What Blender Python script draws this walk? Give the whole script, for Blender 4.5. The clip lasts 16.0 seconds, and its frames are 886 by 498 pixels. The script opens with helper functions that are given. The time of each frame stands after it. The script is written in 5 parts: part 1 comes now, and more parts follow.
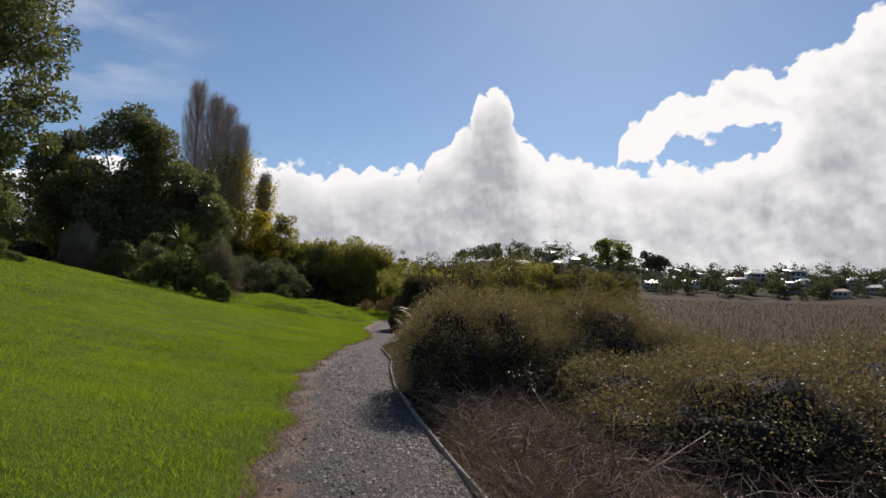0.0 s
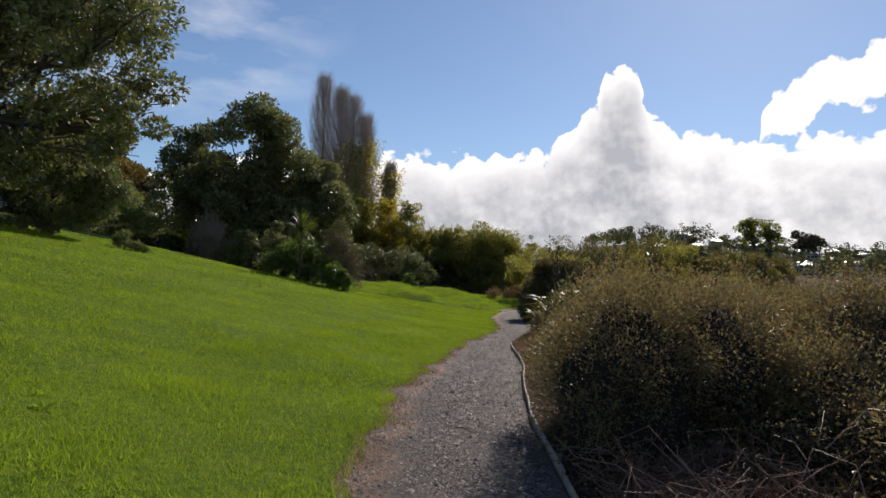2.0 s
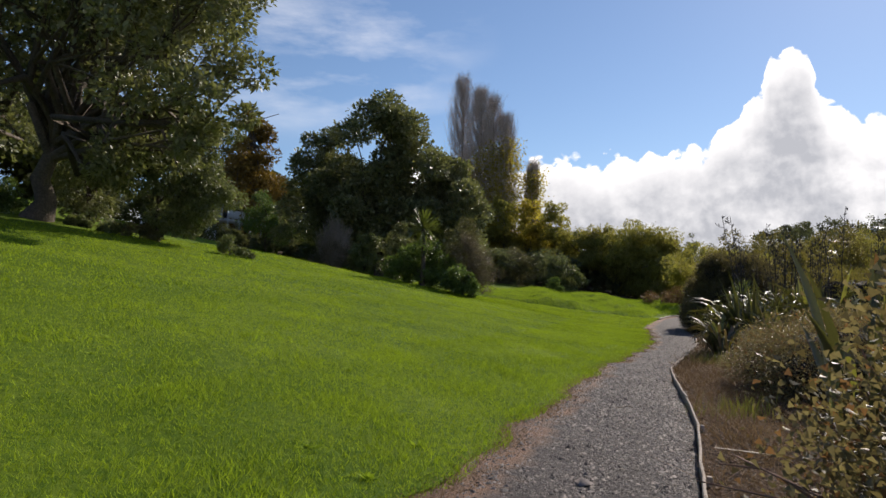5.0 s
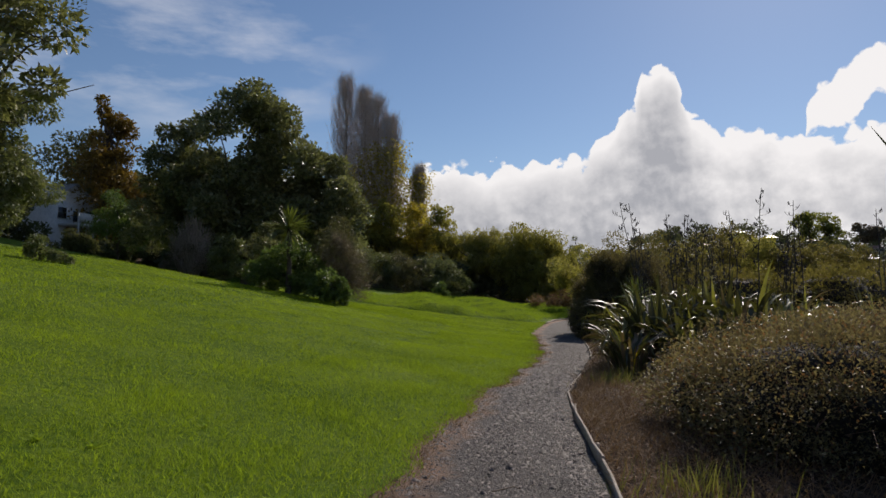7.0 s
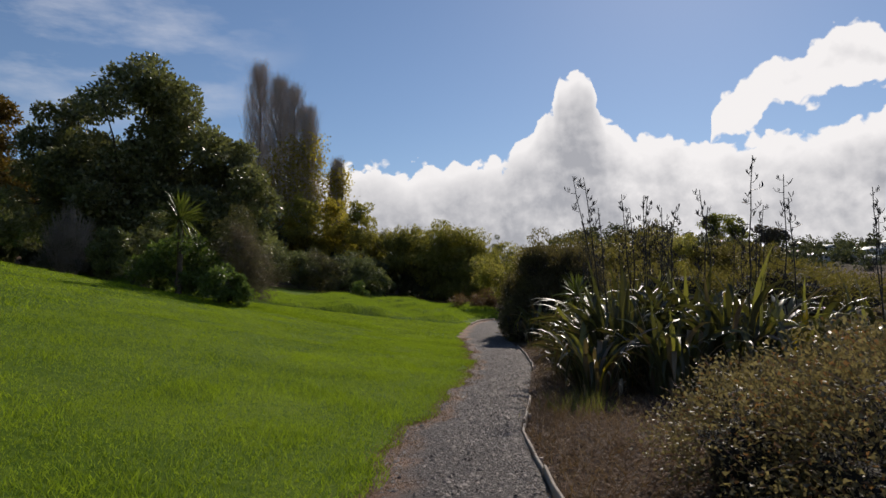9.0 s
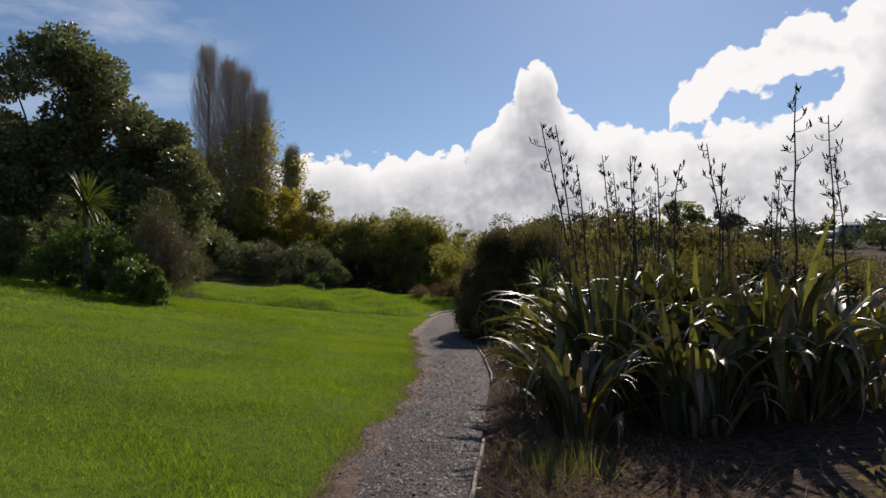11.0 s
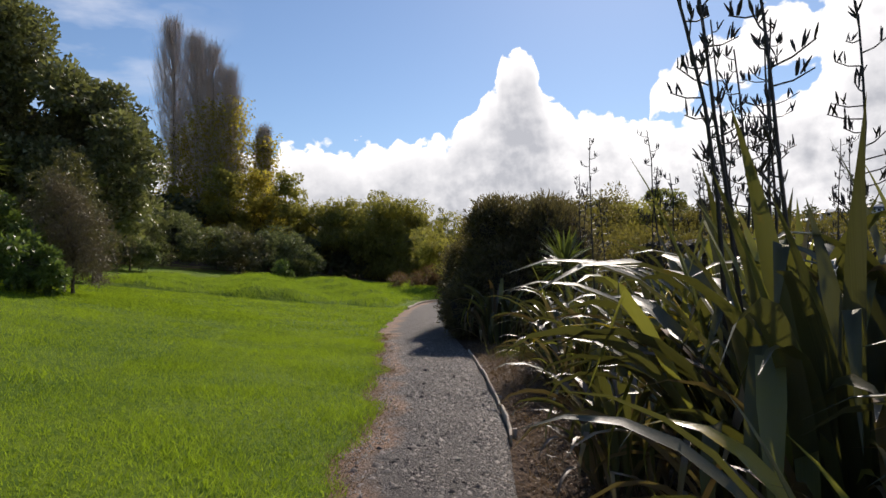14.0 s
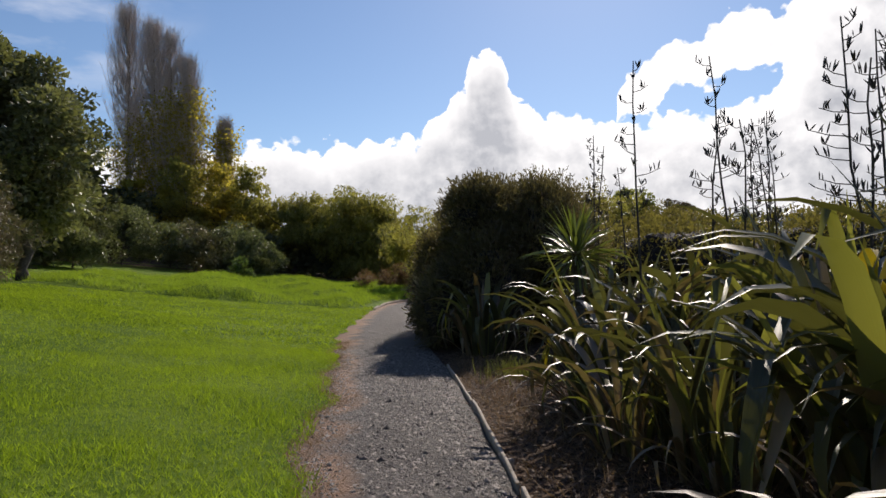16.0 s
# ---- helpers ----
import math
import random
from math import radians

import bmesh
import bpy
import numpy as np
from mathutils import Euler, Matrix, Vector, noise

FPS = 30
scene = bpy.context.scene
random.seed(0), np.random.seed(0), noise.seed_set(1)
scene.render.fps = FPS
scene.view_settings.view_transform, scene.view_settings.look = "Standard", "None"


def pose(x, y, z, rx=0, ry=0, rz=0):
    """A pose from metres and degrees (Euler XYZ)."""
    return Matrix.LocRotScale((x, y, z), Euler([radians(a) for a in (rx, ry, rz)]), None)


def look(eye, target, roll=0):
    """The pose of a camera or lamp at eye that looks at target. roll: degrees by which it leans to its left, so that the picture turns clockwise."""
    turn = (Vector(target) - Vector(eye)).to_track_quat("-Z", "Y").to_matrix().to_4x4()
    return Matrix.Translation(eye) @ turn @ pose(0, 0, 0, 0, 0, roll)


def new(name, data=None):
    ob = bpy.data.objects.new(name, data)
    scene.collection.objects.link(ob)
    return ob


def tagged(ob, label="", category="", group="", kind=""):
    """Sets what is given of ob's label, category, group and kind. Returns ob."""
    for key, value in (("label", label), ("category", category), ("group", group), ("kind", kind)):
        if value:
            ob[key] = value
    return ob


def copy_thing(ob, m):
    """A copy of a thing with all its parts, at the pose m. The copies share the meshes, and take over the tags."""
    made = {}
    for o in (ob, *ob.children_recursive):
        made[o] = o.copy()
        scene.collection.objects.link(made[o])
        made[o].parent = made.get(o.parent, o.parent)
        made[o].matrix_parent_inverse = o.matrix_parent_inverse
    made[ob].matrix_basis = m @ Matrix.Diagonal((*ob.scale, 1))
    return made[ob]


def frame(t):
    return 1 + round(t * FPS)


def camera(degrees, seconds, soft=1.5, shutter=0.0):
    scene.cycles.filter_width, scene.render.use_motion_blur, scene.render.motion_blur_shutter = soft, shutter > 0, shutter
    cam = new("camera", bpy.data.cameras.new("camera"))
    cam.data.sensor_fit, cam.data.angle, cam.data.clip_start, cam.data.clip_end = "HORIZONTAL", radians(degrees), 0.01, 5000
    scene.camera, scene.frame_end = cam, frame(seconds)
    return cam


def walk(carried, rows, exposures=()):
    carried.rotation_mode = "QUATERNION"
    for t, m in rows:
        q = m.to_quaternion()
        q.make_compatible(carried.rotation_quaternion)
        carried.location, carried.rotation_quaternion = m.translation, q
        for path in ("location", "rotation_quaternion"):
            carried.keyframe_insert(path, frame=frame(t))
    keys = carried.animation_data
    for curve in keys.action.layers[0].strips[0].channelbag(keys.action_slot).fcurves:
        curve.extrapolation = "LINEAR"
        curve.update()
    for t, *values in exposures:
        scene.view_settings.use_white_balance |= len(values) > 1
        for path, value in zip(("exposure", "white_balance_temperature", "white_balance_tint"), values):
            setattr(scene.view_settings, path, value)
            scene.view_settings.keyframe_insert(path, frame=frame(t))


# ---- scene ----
# camera and walk
cam = camera(66.6, 16.0)
PATH = [
    (0.0, 0.000, 0.000, 1.254, 95.34, -2.51, -2.12),
    (0.5, 0.009, 0.855, 1.239, 94.88, -2.36, 0.41),
    (1.0, -0.001, 1.755, 1.247, 94.58, -2.35, 1.81),
    (1.5, -0.061, 2.707, 1.273, 94.22, -2.34, 3.77),
    (2.0, -0.187, 3.658, 1.305, 93.81, -2.03, 8.74),
    (2.5, -0.298, 4.583, 1.309, 93.59, -1.88, 18.42),
    (3.0, -0.423, 5.428, 1.368, 93.64, -1.74, 22.71),
    (5.5, -0.456, 9.772, 1.277, 94.31, -0.64, 20.52),
    (6.0, -0.550, 10.660, 1.291, 94.37, -0.40, 18.12),
    (6.5, -0.666, 11.549, 1.306, 94.48, -0.17, 15.71),
    (7.0, -0.799, 12.433, 1.305, 94.68, 0.08, 12.35),
    (7.5, -0.952, 13.282, 1.312, 94.55, 0.28, 9.27),
    (8.0, -1.091, 14.081, 1.303, 94.38, 0.40, 7.71),
    (8.5, -1.189, 14.848, 1.311, 94.46, 0.39, 7.07),
    (9.0, -1.262, 15.622, 1.308, 94.66, 0.51, 5.69),
    (11.5, -1.026, 19.661, 1.384, 93.62, 1.72, 2.31),
    (12.0, -1.047, 20.477, 1.374, 93.52, 1.76, 1.83),
    (12.5, -1.083, 21.284, 1.368, 93.26, 1.70, 1.42),
    (13.0, -1.143, 22.096, 1.355, 93.17, 1.68, 1.29),
    (13.5, -1.196, 22.904, 1.317, 93.03, 1.72, 1.22),
    (14.0, -1.248, 23.688, 1.305, 92.80, 1.75, 1.14),
    (14.5, -1.271, 24.441, 1.274, 92.60, 1.62, -0.05),
    (15.0, -1.298, 25.178, 1.248, 92.59, 1.69, -1.19),
    (15.5, -1.320, 25.916, 1.224, 92.72, 1.70, -1.56),
    (16.0, -1.344, 26.661, 1.224, 92.73, 1.69, -1.50),
]
walk(cam, [(t, pose(x, y, z, rx, ry, rz)) for t, x, y, z, rx, ry, rz in PATH], [(0.0, -0.1, 6630, 13), (1.5, 0.0, 6630, 13), (2.2, 0.15, 6630, 13), (3.0, 0.45, 6630, 13), (5.5, 0.12, 6630, 13), (7.0, -0.2, 6630, 13), (9.0, -0.2, 6630, 13), (11.5, -0.05, 6630, 13), (12.5, 0.17, 6630, 13), (14.5, 0.25, 6630, 13), (16.0, 0.2, 6630, 13)])

# daylight: clear sky with a low sun ahead
SUN_AZ, SUN_EL = radians(15.8), radians(34.0)
world = bpy.data.worlds.new("world")
scene.world = world
world.use_nodes = True
wn = world.node_tree.nodes
sky = wn.new("ShaderNodeTexSky")
sky.sky_type, sky.sun_disc = "NISHITA", False
sky.sun_elevation, sky.sun_rotation = SUN_EL, SUN_AZ
sky.air_density, sky.dust_density, sky.ozone_density = 1.0, 0.15, 4.2
wn["Background"].inputs["Strength"].default_value = 0.092
world.node_tree.links.new(sky.outputs["Color"], wn["Background"].inputs["Color"])
sun = new("sun", bpy.data.lights.new("sun", "SUN"))
sun.data.energy, sun.data.angle, sun.data.color = 4.0, radians(0.53), (1.0, 0.915, 0.80)
sun.matrix_world = look((200 * math.sin(SUN_AZ), 200 * math.cos(SUN_AZ), 200 * math.tan(SUN_EL)), (0, 0, 0))


# ---- materials ----
def material(name):
    m = bpy.data.materials.new(name)
    m.use_nodes = True
    return m, m.node_tree, m.node_tree.nodes["Principled BSDF"]


def node(tree, kind, **inputs):
    n = tree.nodes.new("ShaderNode" + kind)
    for k, v in inputs.items():
        n.inputs[k.replace("_", " ")].default_value = v
    return n


def math_node(tree, op, a, b=0.0, c=None, clamp=False):
    n = tree.nodes.new("ShaderNodeMath")
    n.operation, n.use_clamp = op, clamp
    for i, v in enumerate((a, b) if c is None else (a, b, c)):
        if isinstance(v, (int, float)):
            n.inputs[i].default_value = v
        else:
            tree.links.new(v, n.inputs[i])
    return n.outputs[0]


def mix_colour(tree, fac, a, b, blend="MIX"):
    n = tree.nodes.new("ShaderNodeMix")
    n.data_type, n.blend_type = "RGBA", blend
    for i, v in ((0, fac), (6, a), (7, b)):
        if isinstance(v, (int, float)):
            n.inputs[i].default_value = v
        elif isinstance(v, tuple):
            n.inputs[i].default_value = (*v, 1)
        else:
            tree.links.new(v, n.inputs[i])
    return n.outputs[2]


def ramp(tree, fac, stops):
    n = tree.nodes.new("ShaderNodeValToRGB")
    e = n.color_ramp.elements
    while len(e) < len(stops):
        e.new(0.5)
    for i, (p, v) in enumerate(stops):
        e[i].position = p
        e[i].color = (v, v, v, 1) if isinstance(v, (int, float)) else (*v, 1)
    tree.links.new(fac, n.inputs[0])
    return n.outputs[0]


def noise_out(tree, scale, detail=4.0, vector=None, rough=0.55):
    n = node(tree, "TexNoise", Scale=scale, Detail=detail, Roughness=rough)
    if vector is None:
        vector = tree.nodes.new("ShaderNodeNewGeometry").outputs["Position"]
    tree.links.new(vector, n.inputs["Vector"])
    return n.outputs["Fac"]


def add_bump(tree, bsdf, height, strength, distance):
    b = node(tree, "Bump", Strength=strength, Distance=distance)
    tree.links.new(height, b.inputs["Height"])
    tree.links.new(b.outputs[0], bsdf.inputs["Normal"])


def leaf_material(name, dark, light, rough=0.5, through_light=0.3, patch=0.6, warm=None, spec=0.4, tint=(1.45, 1.5, 0.75)):
    """Foliage: each leaf its own tone, broad patches of growth, light passing through the blade."""
    m, t, p = material(name)
    isl = t.nodes.new("ShaderNodeNewGeometry").outputs["Random Per Island"]
    col = mix_colour(t, isl, dark, light)
    big = ramp(t, noise_out(t, patch, 3.0), [(0.35, 0.0), (0.65, 1.0)])
    col = mix_colour(t, big, col, mix_colour(t, 0.5, col, light))
    if warm:
        w = math_node(t, "GREATER_THAN", math_node(t, "FRACT", math_node(t, "MULTIPLY", isl, 7.31)), 0.88)
        col = mix_colour(t, w, col, warm)
    t.links.new(col, p.inputs["Base Color"])
    p.inputs["Roughness"].default_value = rough
    p.inputs["Specular IOR Level"].default_value = spec
    tr = t.nodes.new("ShaderNodeBsdfTranslucent")
    t.links.new(mix_colour(t, 1.0, col, tint, "MULTIPLY"), tr.inputs["Color"])
    mx = node(t, "MixShader", Fac=through_light)
    t.links.new(p.outputs[0], mx.inputs[1])
    t.links.new(tr.outputs[0], mx.inputs[2])
    t.links.new(mx.outputs[0], t.nodes["Material Output"].inputs["Surface"])
    return m


def blade_material(name, dark, light, tip, rough=0.32, through_light=0.22):
    """Strap leaves: fine lengthwise ribs, tone differing leaf by leaf, dry patches."""
    m, t, p = material(name)
    rnd = t.nodes.new("ShaderNodeObjectInfo").outputs["Random"]
    obj = t.nodes.new("ShaderNodeTexCoord").outputs["Object"]
    mp = node(t, "Mapping")
    mp.inputs["Scale"].default_value = (1, 260, 1)
    t.links.new(obj, mp.inputs["Vector"])
    ribs = noise_out(t, 1.0, 2.0, mp.outputs[0])
    col = mix_colour(t, rnd, dark, light)
    col = mix_colour(t, ramp(t, ribs, [(0.3, 0.0), (0.7, 0.35)]), col, light)
    blotch = ramp(t, noise_out(t, 5.0, 5.0), [(0.60, 0.0), (0.74, 0.8)])
    old = math_node(t, "GREATER_THAN", math_node(t, "FRACT", math_node(t, "MULTIPLY", rnd, 13.7)), 0.8)
    col = mix_colour(t, math_node(t, "MULTIPLY", blotch, old), col, tip)
    t.links.new(col, p.inputs["Base Color"])
    p.inputs["Roughness"].default_value = rough
    add_bump(t, p, ribs, 0.25, 0.004)
    tr = t.nodes.new("ShaderNodeBsdfTranslucent")
    t.links.new(mix_colour(t, 1.0, col, (1.6, 1.7, 0.6), "MULTIPLY"), tr.inputs["Color"])
    mx = node(t, "MixShader", Fac=through_light)
    t.links.new(p.outputs[0], mx.inputs[1])
    t.links.new(tr.outputs[0], mx.inputs[2])
    t.links.new(mx.outputs[0], t.nodes["Material Output"].inputs["Surface"])
    return m


def plain_material(name, a, b, scale, rough=0.8, bump=0.4, depth=0.01, fine=8.0, metal=0.0, island=False):
    """A surface with broad stains and fine grain."""
    m, t, p = material(name)
    n1 = noise_out(t, scale, 6.0)
    n2 = noise_out(t, scale * fine, 4.0)
    f = math_node(t, "MULTIPLY_ADD", n2, 0.6, math_node(t, "MULTIPLY", n1, 0.6))
    if island:
        f = math_node(t, "MULTIPLY_ADD", t.nodes.new("ShaderNodeNewGeometry").outputs["Random Per Island"], 0.6, math_node(t, "SUBTRACT", f, 0.3))
    t.links.new(mix_colour(t, ramp(t, f, [(0.35, 0.0), (0.85, 1.0)]), a, b), p.inputs["Base Color"])
    p.inputs["Roughness"].default_value = rough
    p.inputs["Metallic"].default_value = metal
    if bump:
        add_bump(t, p, n2, bump, depth)
    return m


M = {}
M["pohutukawa"] = leaf_material("dark_broadleaf", (0.07, 0.077, 0.038), (0.235, 0.238, 0.13), 0.46, 0.3, 0.25, spec=0.4)
# sun on the far crowns is put into this lighter olive leaf colour
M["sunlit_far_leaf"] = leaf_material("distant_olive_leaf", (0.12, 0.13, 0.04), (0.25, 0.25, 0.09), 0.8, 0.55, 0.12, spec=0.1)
M["far_leaf"] = leaf_material("distant_dark_leaf", (0.055, 0.06, 0.034), (0.145, 0.15, 0.085), 0.8, 0.25, 0.12, spec=0.1)
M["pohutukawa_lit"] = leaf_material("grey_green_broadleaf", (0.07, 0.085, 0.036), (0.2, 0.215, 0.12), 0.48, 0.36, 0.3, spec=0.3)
M["karaka"] = leaf_material("glossy_green_leaf", (0.05, 0.08, 0.02), (0.15, 0.205, 0.065), 0.42, 0.35, 0.5)
M["pale_leaf"] = leaf_material("pale_green_leaf", (0.08, 0.10, 0.035), (0.2, 0.22, 0.11), 0.45, 0.3, 0.5)
M["bronze"] = leaf_material("bronze_leaf", (0.07, 0.066, 0.034), (0.17, 0.155, 0.075), 0.5, 0.25, 0.5)
M["brown_feather"] = leaf_material("brown_needle", (0.075, 0.058, 0.042), (0.17, 0.135, 0.10), 0.6, 0.2, 0.5)
M["willow"] = leaf_material("willow_leaf", (0.13, 0.122, 0.034), (0.31, 0.28, 0.095), 0.6, 0.58, 0.22, spec=0.2)
M["yellow_leaf"] = leaf_material("autumn_yellow_leaf", (0.19, 0.16, 0.04), (0.42, 0.34, 0.09), 0.7, 0.6, 0.25, spec=0.1)
M["rust_leaf"] = leaf_material("rust_conifer_leaf", (0.08, 0.055, 0.015), (0.24, 0.15, 0.035), 0.55, 0.3, 0.2)
M["scrub"] = leaf_material("olive_scrub_leaf", (0.085, 0.072, 0.024), (0.20, 0.165, 0.06), 0.6, 0.42, 0.3, spec=0.2)
M["coprosma"] = leaf_material("small_olive_leaf", (0.075, 0.060, 0.032), (0.25, 0.212, 0.125), 0.5, 0.42, 1.3, warm=(0.2, 0.11, 0.06), spec=0.32, tint=(1.35, 1.3, 0.8))
M["manuka"] = leaf_material("dark_needle", (0.048, 0.040, 0.026), (0.155, 0.126, 0.077), 0.6, 0.38, 0.9, spec=0.2)
M["blade"] = leaf_material("grass_blade", (0.066, 0.115, 0.012), (0.352, 0.45, 0.04), 0.85, 0.4, 0.35, spec=0.06)
M["tall_grass"] = leaf_material("rank_grass_blade", (0.15, 0.22, 0.02), (0.31, 0.40, 0.05), 0.7, 0.4, 0.3, spec=0.15)
M["dry_grass"] = leaf_material("dry_grass_blade", (0.10, 0.055, 0.036), (0.26, 0.165, 0.11), 0.7, 0.25, 0.9, spec=0.2)
M["olive_grass"] = leaf_material("olive_grass_blade", (0.09, 0.10, 0.025), (0.23, 0.22, 0.075), 0.6, 0.35, 0.6, spec=0.2)
M["reed"] = leaf_material("marsh_reed", (0.06, 0.045, 0.018), (0.13, 0.10, 0.04), 0.8, 0.25, 0.05, spec=0.1)
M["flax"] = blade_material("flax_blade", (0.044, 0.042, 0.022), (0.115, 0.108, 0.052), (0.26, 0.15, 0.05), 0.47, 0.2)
# lighter copy of the flax: sun on the blades is put into its colour
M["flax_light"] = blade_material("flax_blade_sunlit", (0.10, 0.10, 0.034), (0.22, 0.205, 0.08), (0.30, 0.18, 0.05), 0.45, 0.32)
M["flax_yellow"] = blade_material("flax_blade_yellowed", (0.26, 0.20, 0.02), (0.42, 0.30, 0.04), (0.3, 0.1, 0.03))
M["flax_dry"] = blade_material("flax_blade_dry", (0.08, 0.048, 0.03), (0.30, 0.22, 0.145), (0.2, 0.1, 0.06), 0.5, 0.1)
M["cabbage"] = blade_material("cabbage_tree_blade", (0.07, 0.09, 0.025), (0.16, 0.18, 0.06), (0.2, 0.15, 0.05), 0.4, 0.3)
M["stalk"] = plain_material("dark_flower_stalk", (0.018, 0.014, 0.012), (0.05, 0.038, 0.03), 8.0, 0.6, 0.3, 0.004)
M["bark"] = plain_material("grey_brown_bark", (0.035, 0.027, 0.02), (0.14, 0.11, 0.085), 1.6, 0.9, 0.9, 0.05)
M["pale_bark"] = plain_material("pale_weathered_bark", (0.11, 0.08, 0.06), (0.42, 0.34, 0.27), 1.4, 0.85, 0.8, 0.05)
M["twig"] = plain_material("grey_twig", (0.17, 0.135, 0.115), (0.38, 0.32, 0.28), 1.0, 0.8, 0.2)
M["poplar_twig"] = plain_material("poplar_twig", (0.36, 0.29, 0.24), (0.62, 0.53, 0.45), 0.4, 0.8, 0.1)
# hull inside the bushes: twig brown taken near black to paint the shade there
M["hull_dark"] = plain_material("shaded_hull", (0.012, 0.009, 0.007), (0.05, 0.036, 0.027), 5.0, 0.9, 1.0, 0.06)
M["brown_twig"] = plain_material("red_brown_twig", (0.13, 0.07, 0.05), (0.32, 0.20, 0.15), 2.0, 0.8, 0.2, island=True)
M["board"] = plain_material("weathered_timber", (0.20, 0.15, 0.11), (0.56, 0.48, 0.40), 7.0, 0.85, 0.7, 0.006, 14.0)
M["stone"] = plain_material("crushed_basalt", (0.035, 0.029, 0.027), (0.25, 0.205, 0.18), 30.0, 0.75, 0.3, 0.003, 4.0, island=True)
M["litter"] = plain_material("leaf_litter_piece", (0.06, 0.035, 0.022), (0.24, 0.16, 0.10), 9.0, 0.85, 0.2, 0.003, island=True)
M["white_wall"] = plain_material("white_painted_wall", (0.42, 0.42, 0.41), (0.66, 0.66, 0.64), 0.6, 0.7, 0.1)
M["cream_wall"] = plain_material("cream_painted_wall", (0.32, 0.28, 0.22), (0.5, 0.45, 0.37), 0.6, 0.7, 0.1)
M["grey_wall"] = plain_material("grey_clad_wall", (0.22, 0.23, 0.24), (0.36, 0.37, 0.38), 0.6, 0.7, 0.1)
M["roof_dark"] = plain_material("dark_iron_roof", (0.05, 0.055, 0.06), (0.12, 0.12, 0.125), 0.8, 0.45, 0.1)
M["roof_pale"] = plain_material("pale_iron_roof", (0.2, 0.21, 0.22), (0.36, 0.37, 0.38), 0.8, 0.5, 0.1)
M["roof_red"] = plain_material("red_brown_tile_roof", (0.14, 0.06, 0.04), (0.26, 0.12, 0.08), 0.8, 0.6, 0.1)
gm, gt, gp = material("window_glass")
gp.inputs["Base Color"].default_value = (0.03, 0.035, 0.04, 1)
gp.inputs["Roughness"].default_value = 0.08
M["glass"] = gm

# lawn turf under the blades
m, t, p = material("lawn_turf")
n1, n2, n3 = noise_out(t, 0.35, 5.0), noise_out(t, 9.0, 5.0), noise_out(t, 90.0, 3.0)
c = mix_colour(t, ramp(t, n1, [(0.35, 0.0), (0.7, 1.0)]), (0.107, 0.170, 0.012), (0.177, 0.24, 0.02))
c = mix_colour(t, ramp(t, n2, [(0.42, 0.0), (0.68, 0.8)]), c, (0.05, 0.112, 0.006))
c = mix_colour(t, ramp(t, n3, [(0.45, 0.0), (0.75, 0.5)]), c, (0.197, 0.295, 0.014))
t.links.new(c, p.inputs["Base Color"])
p.inputs["Roughness"].default_value = 0.9
p.inputs["Specular IOR Level"].default_value = 0.1
add_bump(t, p, math_node(t, "ADD", n2, math_node(t, "MULTIPLY", n3, 0.6)), 0.9, 0.06)
M["lawn"] = m

# gravel path: grey fines, worn brown earth along its grassy edge
m, t, p = material("gravel_path")
uv = t.nodes.new("ShaderNodeUVMap").outputs[0]
sx = t.nodes.new("ShaderNodeSeparateXYZ")
t.links.new(uv, sx.inputs[0])
n1, n2, n3 = noise_out(t, 1.9, 6.0), noise_out(t, 38.0, 6.0, None, 0.7), noise_out(t, 150.0, 3.0)
c = mix_colour(t, ramp(t, n2, [(0.35, 0.0), (0.7, 1.0)]), (0.036, 0.029, 0.026), (0.15, 0.122, 0.106))
c = mix_colour(t, ramp(t, n3, [(0.5, 0.0), (0.8, 0.7)]), c, (0.26, 0.23, 0.21))
e = math_node(t, "ADD", sx.outputs[0], math_node(t, "MULTIPLY", math_node(t, "SUBTRACT", n1, 0.5), 0.42))
c = mix_colour(t, ramp(t, e, [(0.17, 0.95), (0.32, 0.0)]), c, mix_colour(t, n2, (0.20, 0.105, 0.06), (0.42, 0.25, 0.15)))
c = mix_colour(t, ramp(t, n1, [(0.4, 0.0), (0.75, 0.35)]), c, (0.11, 0.09, 0.075))
t.links.new(c, p.inputs["Base Color"])
p.inputs["Roughness"].default_value = 0.85
add_bump(t, p, math_node(t, "ADD", n2, math_node(t, "MULTIPLY", n3, 0.5)), 1.0, 0.035)
M["gravel"] = m

# soil, litter and marsh of the wide ground sheet
m, t, p = material("ground_soil_marsh")
pos = t.nodes.new("ShaderNodeNewGeometry").outputs["Position"]
sx = t.nodes.new("ShaderNodeSeparateXYZ")
t.links.new(pos, sx.inputs[0])
n1, n2, n3, n4 = noise_out(t, 0.05, 5.0), noise_out(t, 14.0, 5.0), noise_out(t, 1.2, 5.0), noise_out(t, 0.4, 6.0)
soil = mix_colour(t, ramp(t, n2, [(0.35, 0.0), (0.7, 1.0)]), (0.03, 0.02, 0.014), (0.14, 0.09, 0.06))
marsh = mix_colour(t, ramp(t, n1, [(0.35, 0.0), (0.65, 1.0)]), (0.085, 0.07, 0.026), (0.12, 0.105, 0.03))
marsh = mix_colour(t, ramp(t, n4, [(0.4, 0.0), (0.7, 0.8)]), marsh, (0.055, 0.042, 0.02))
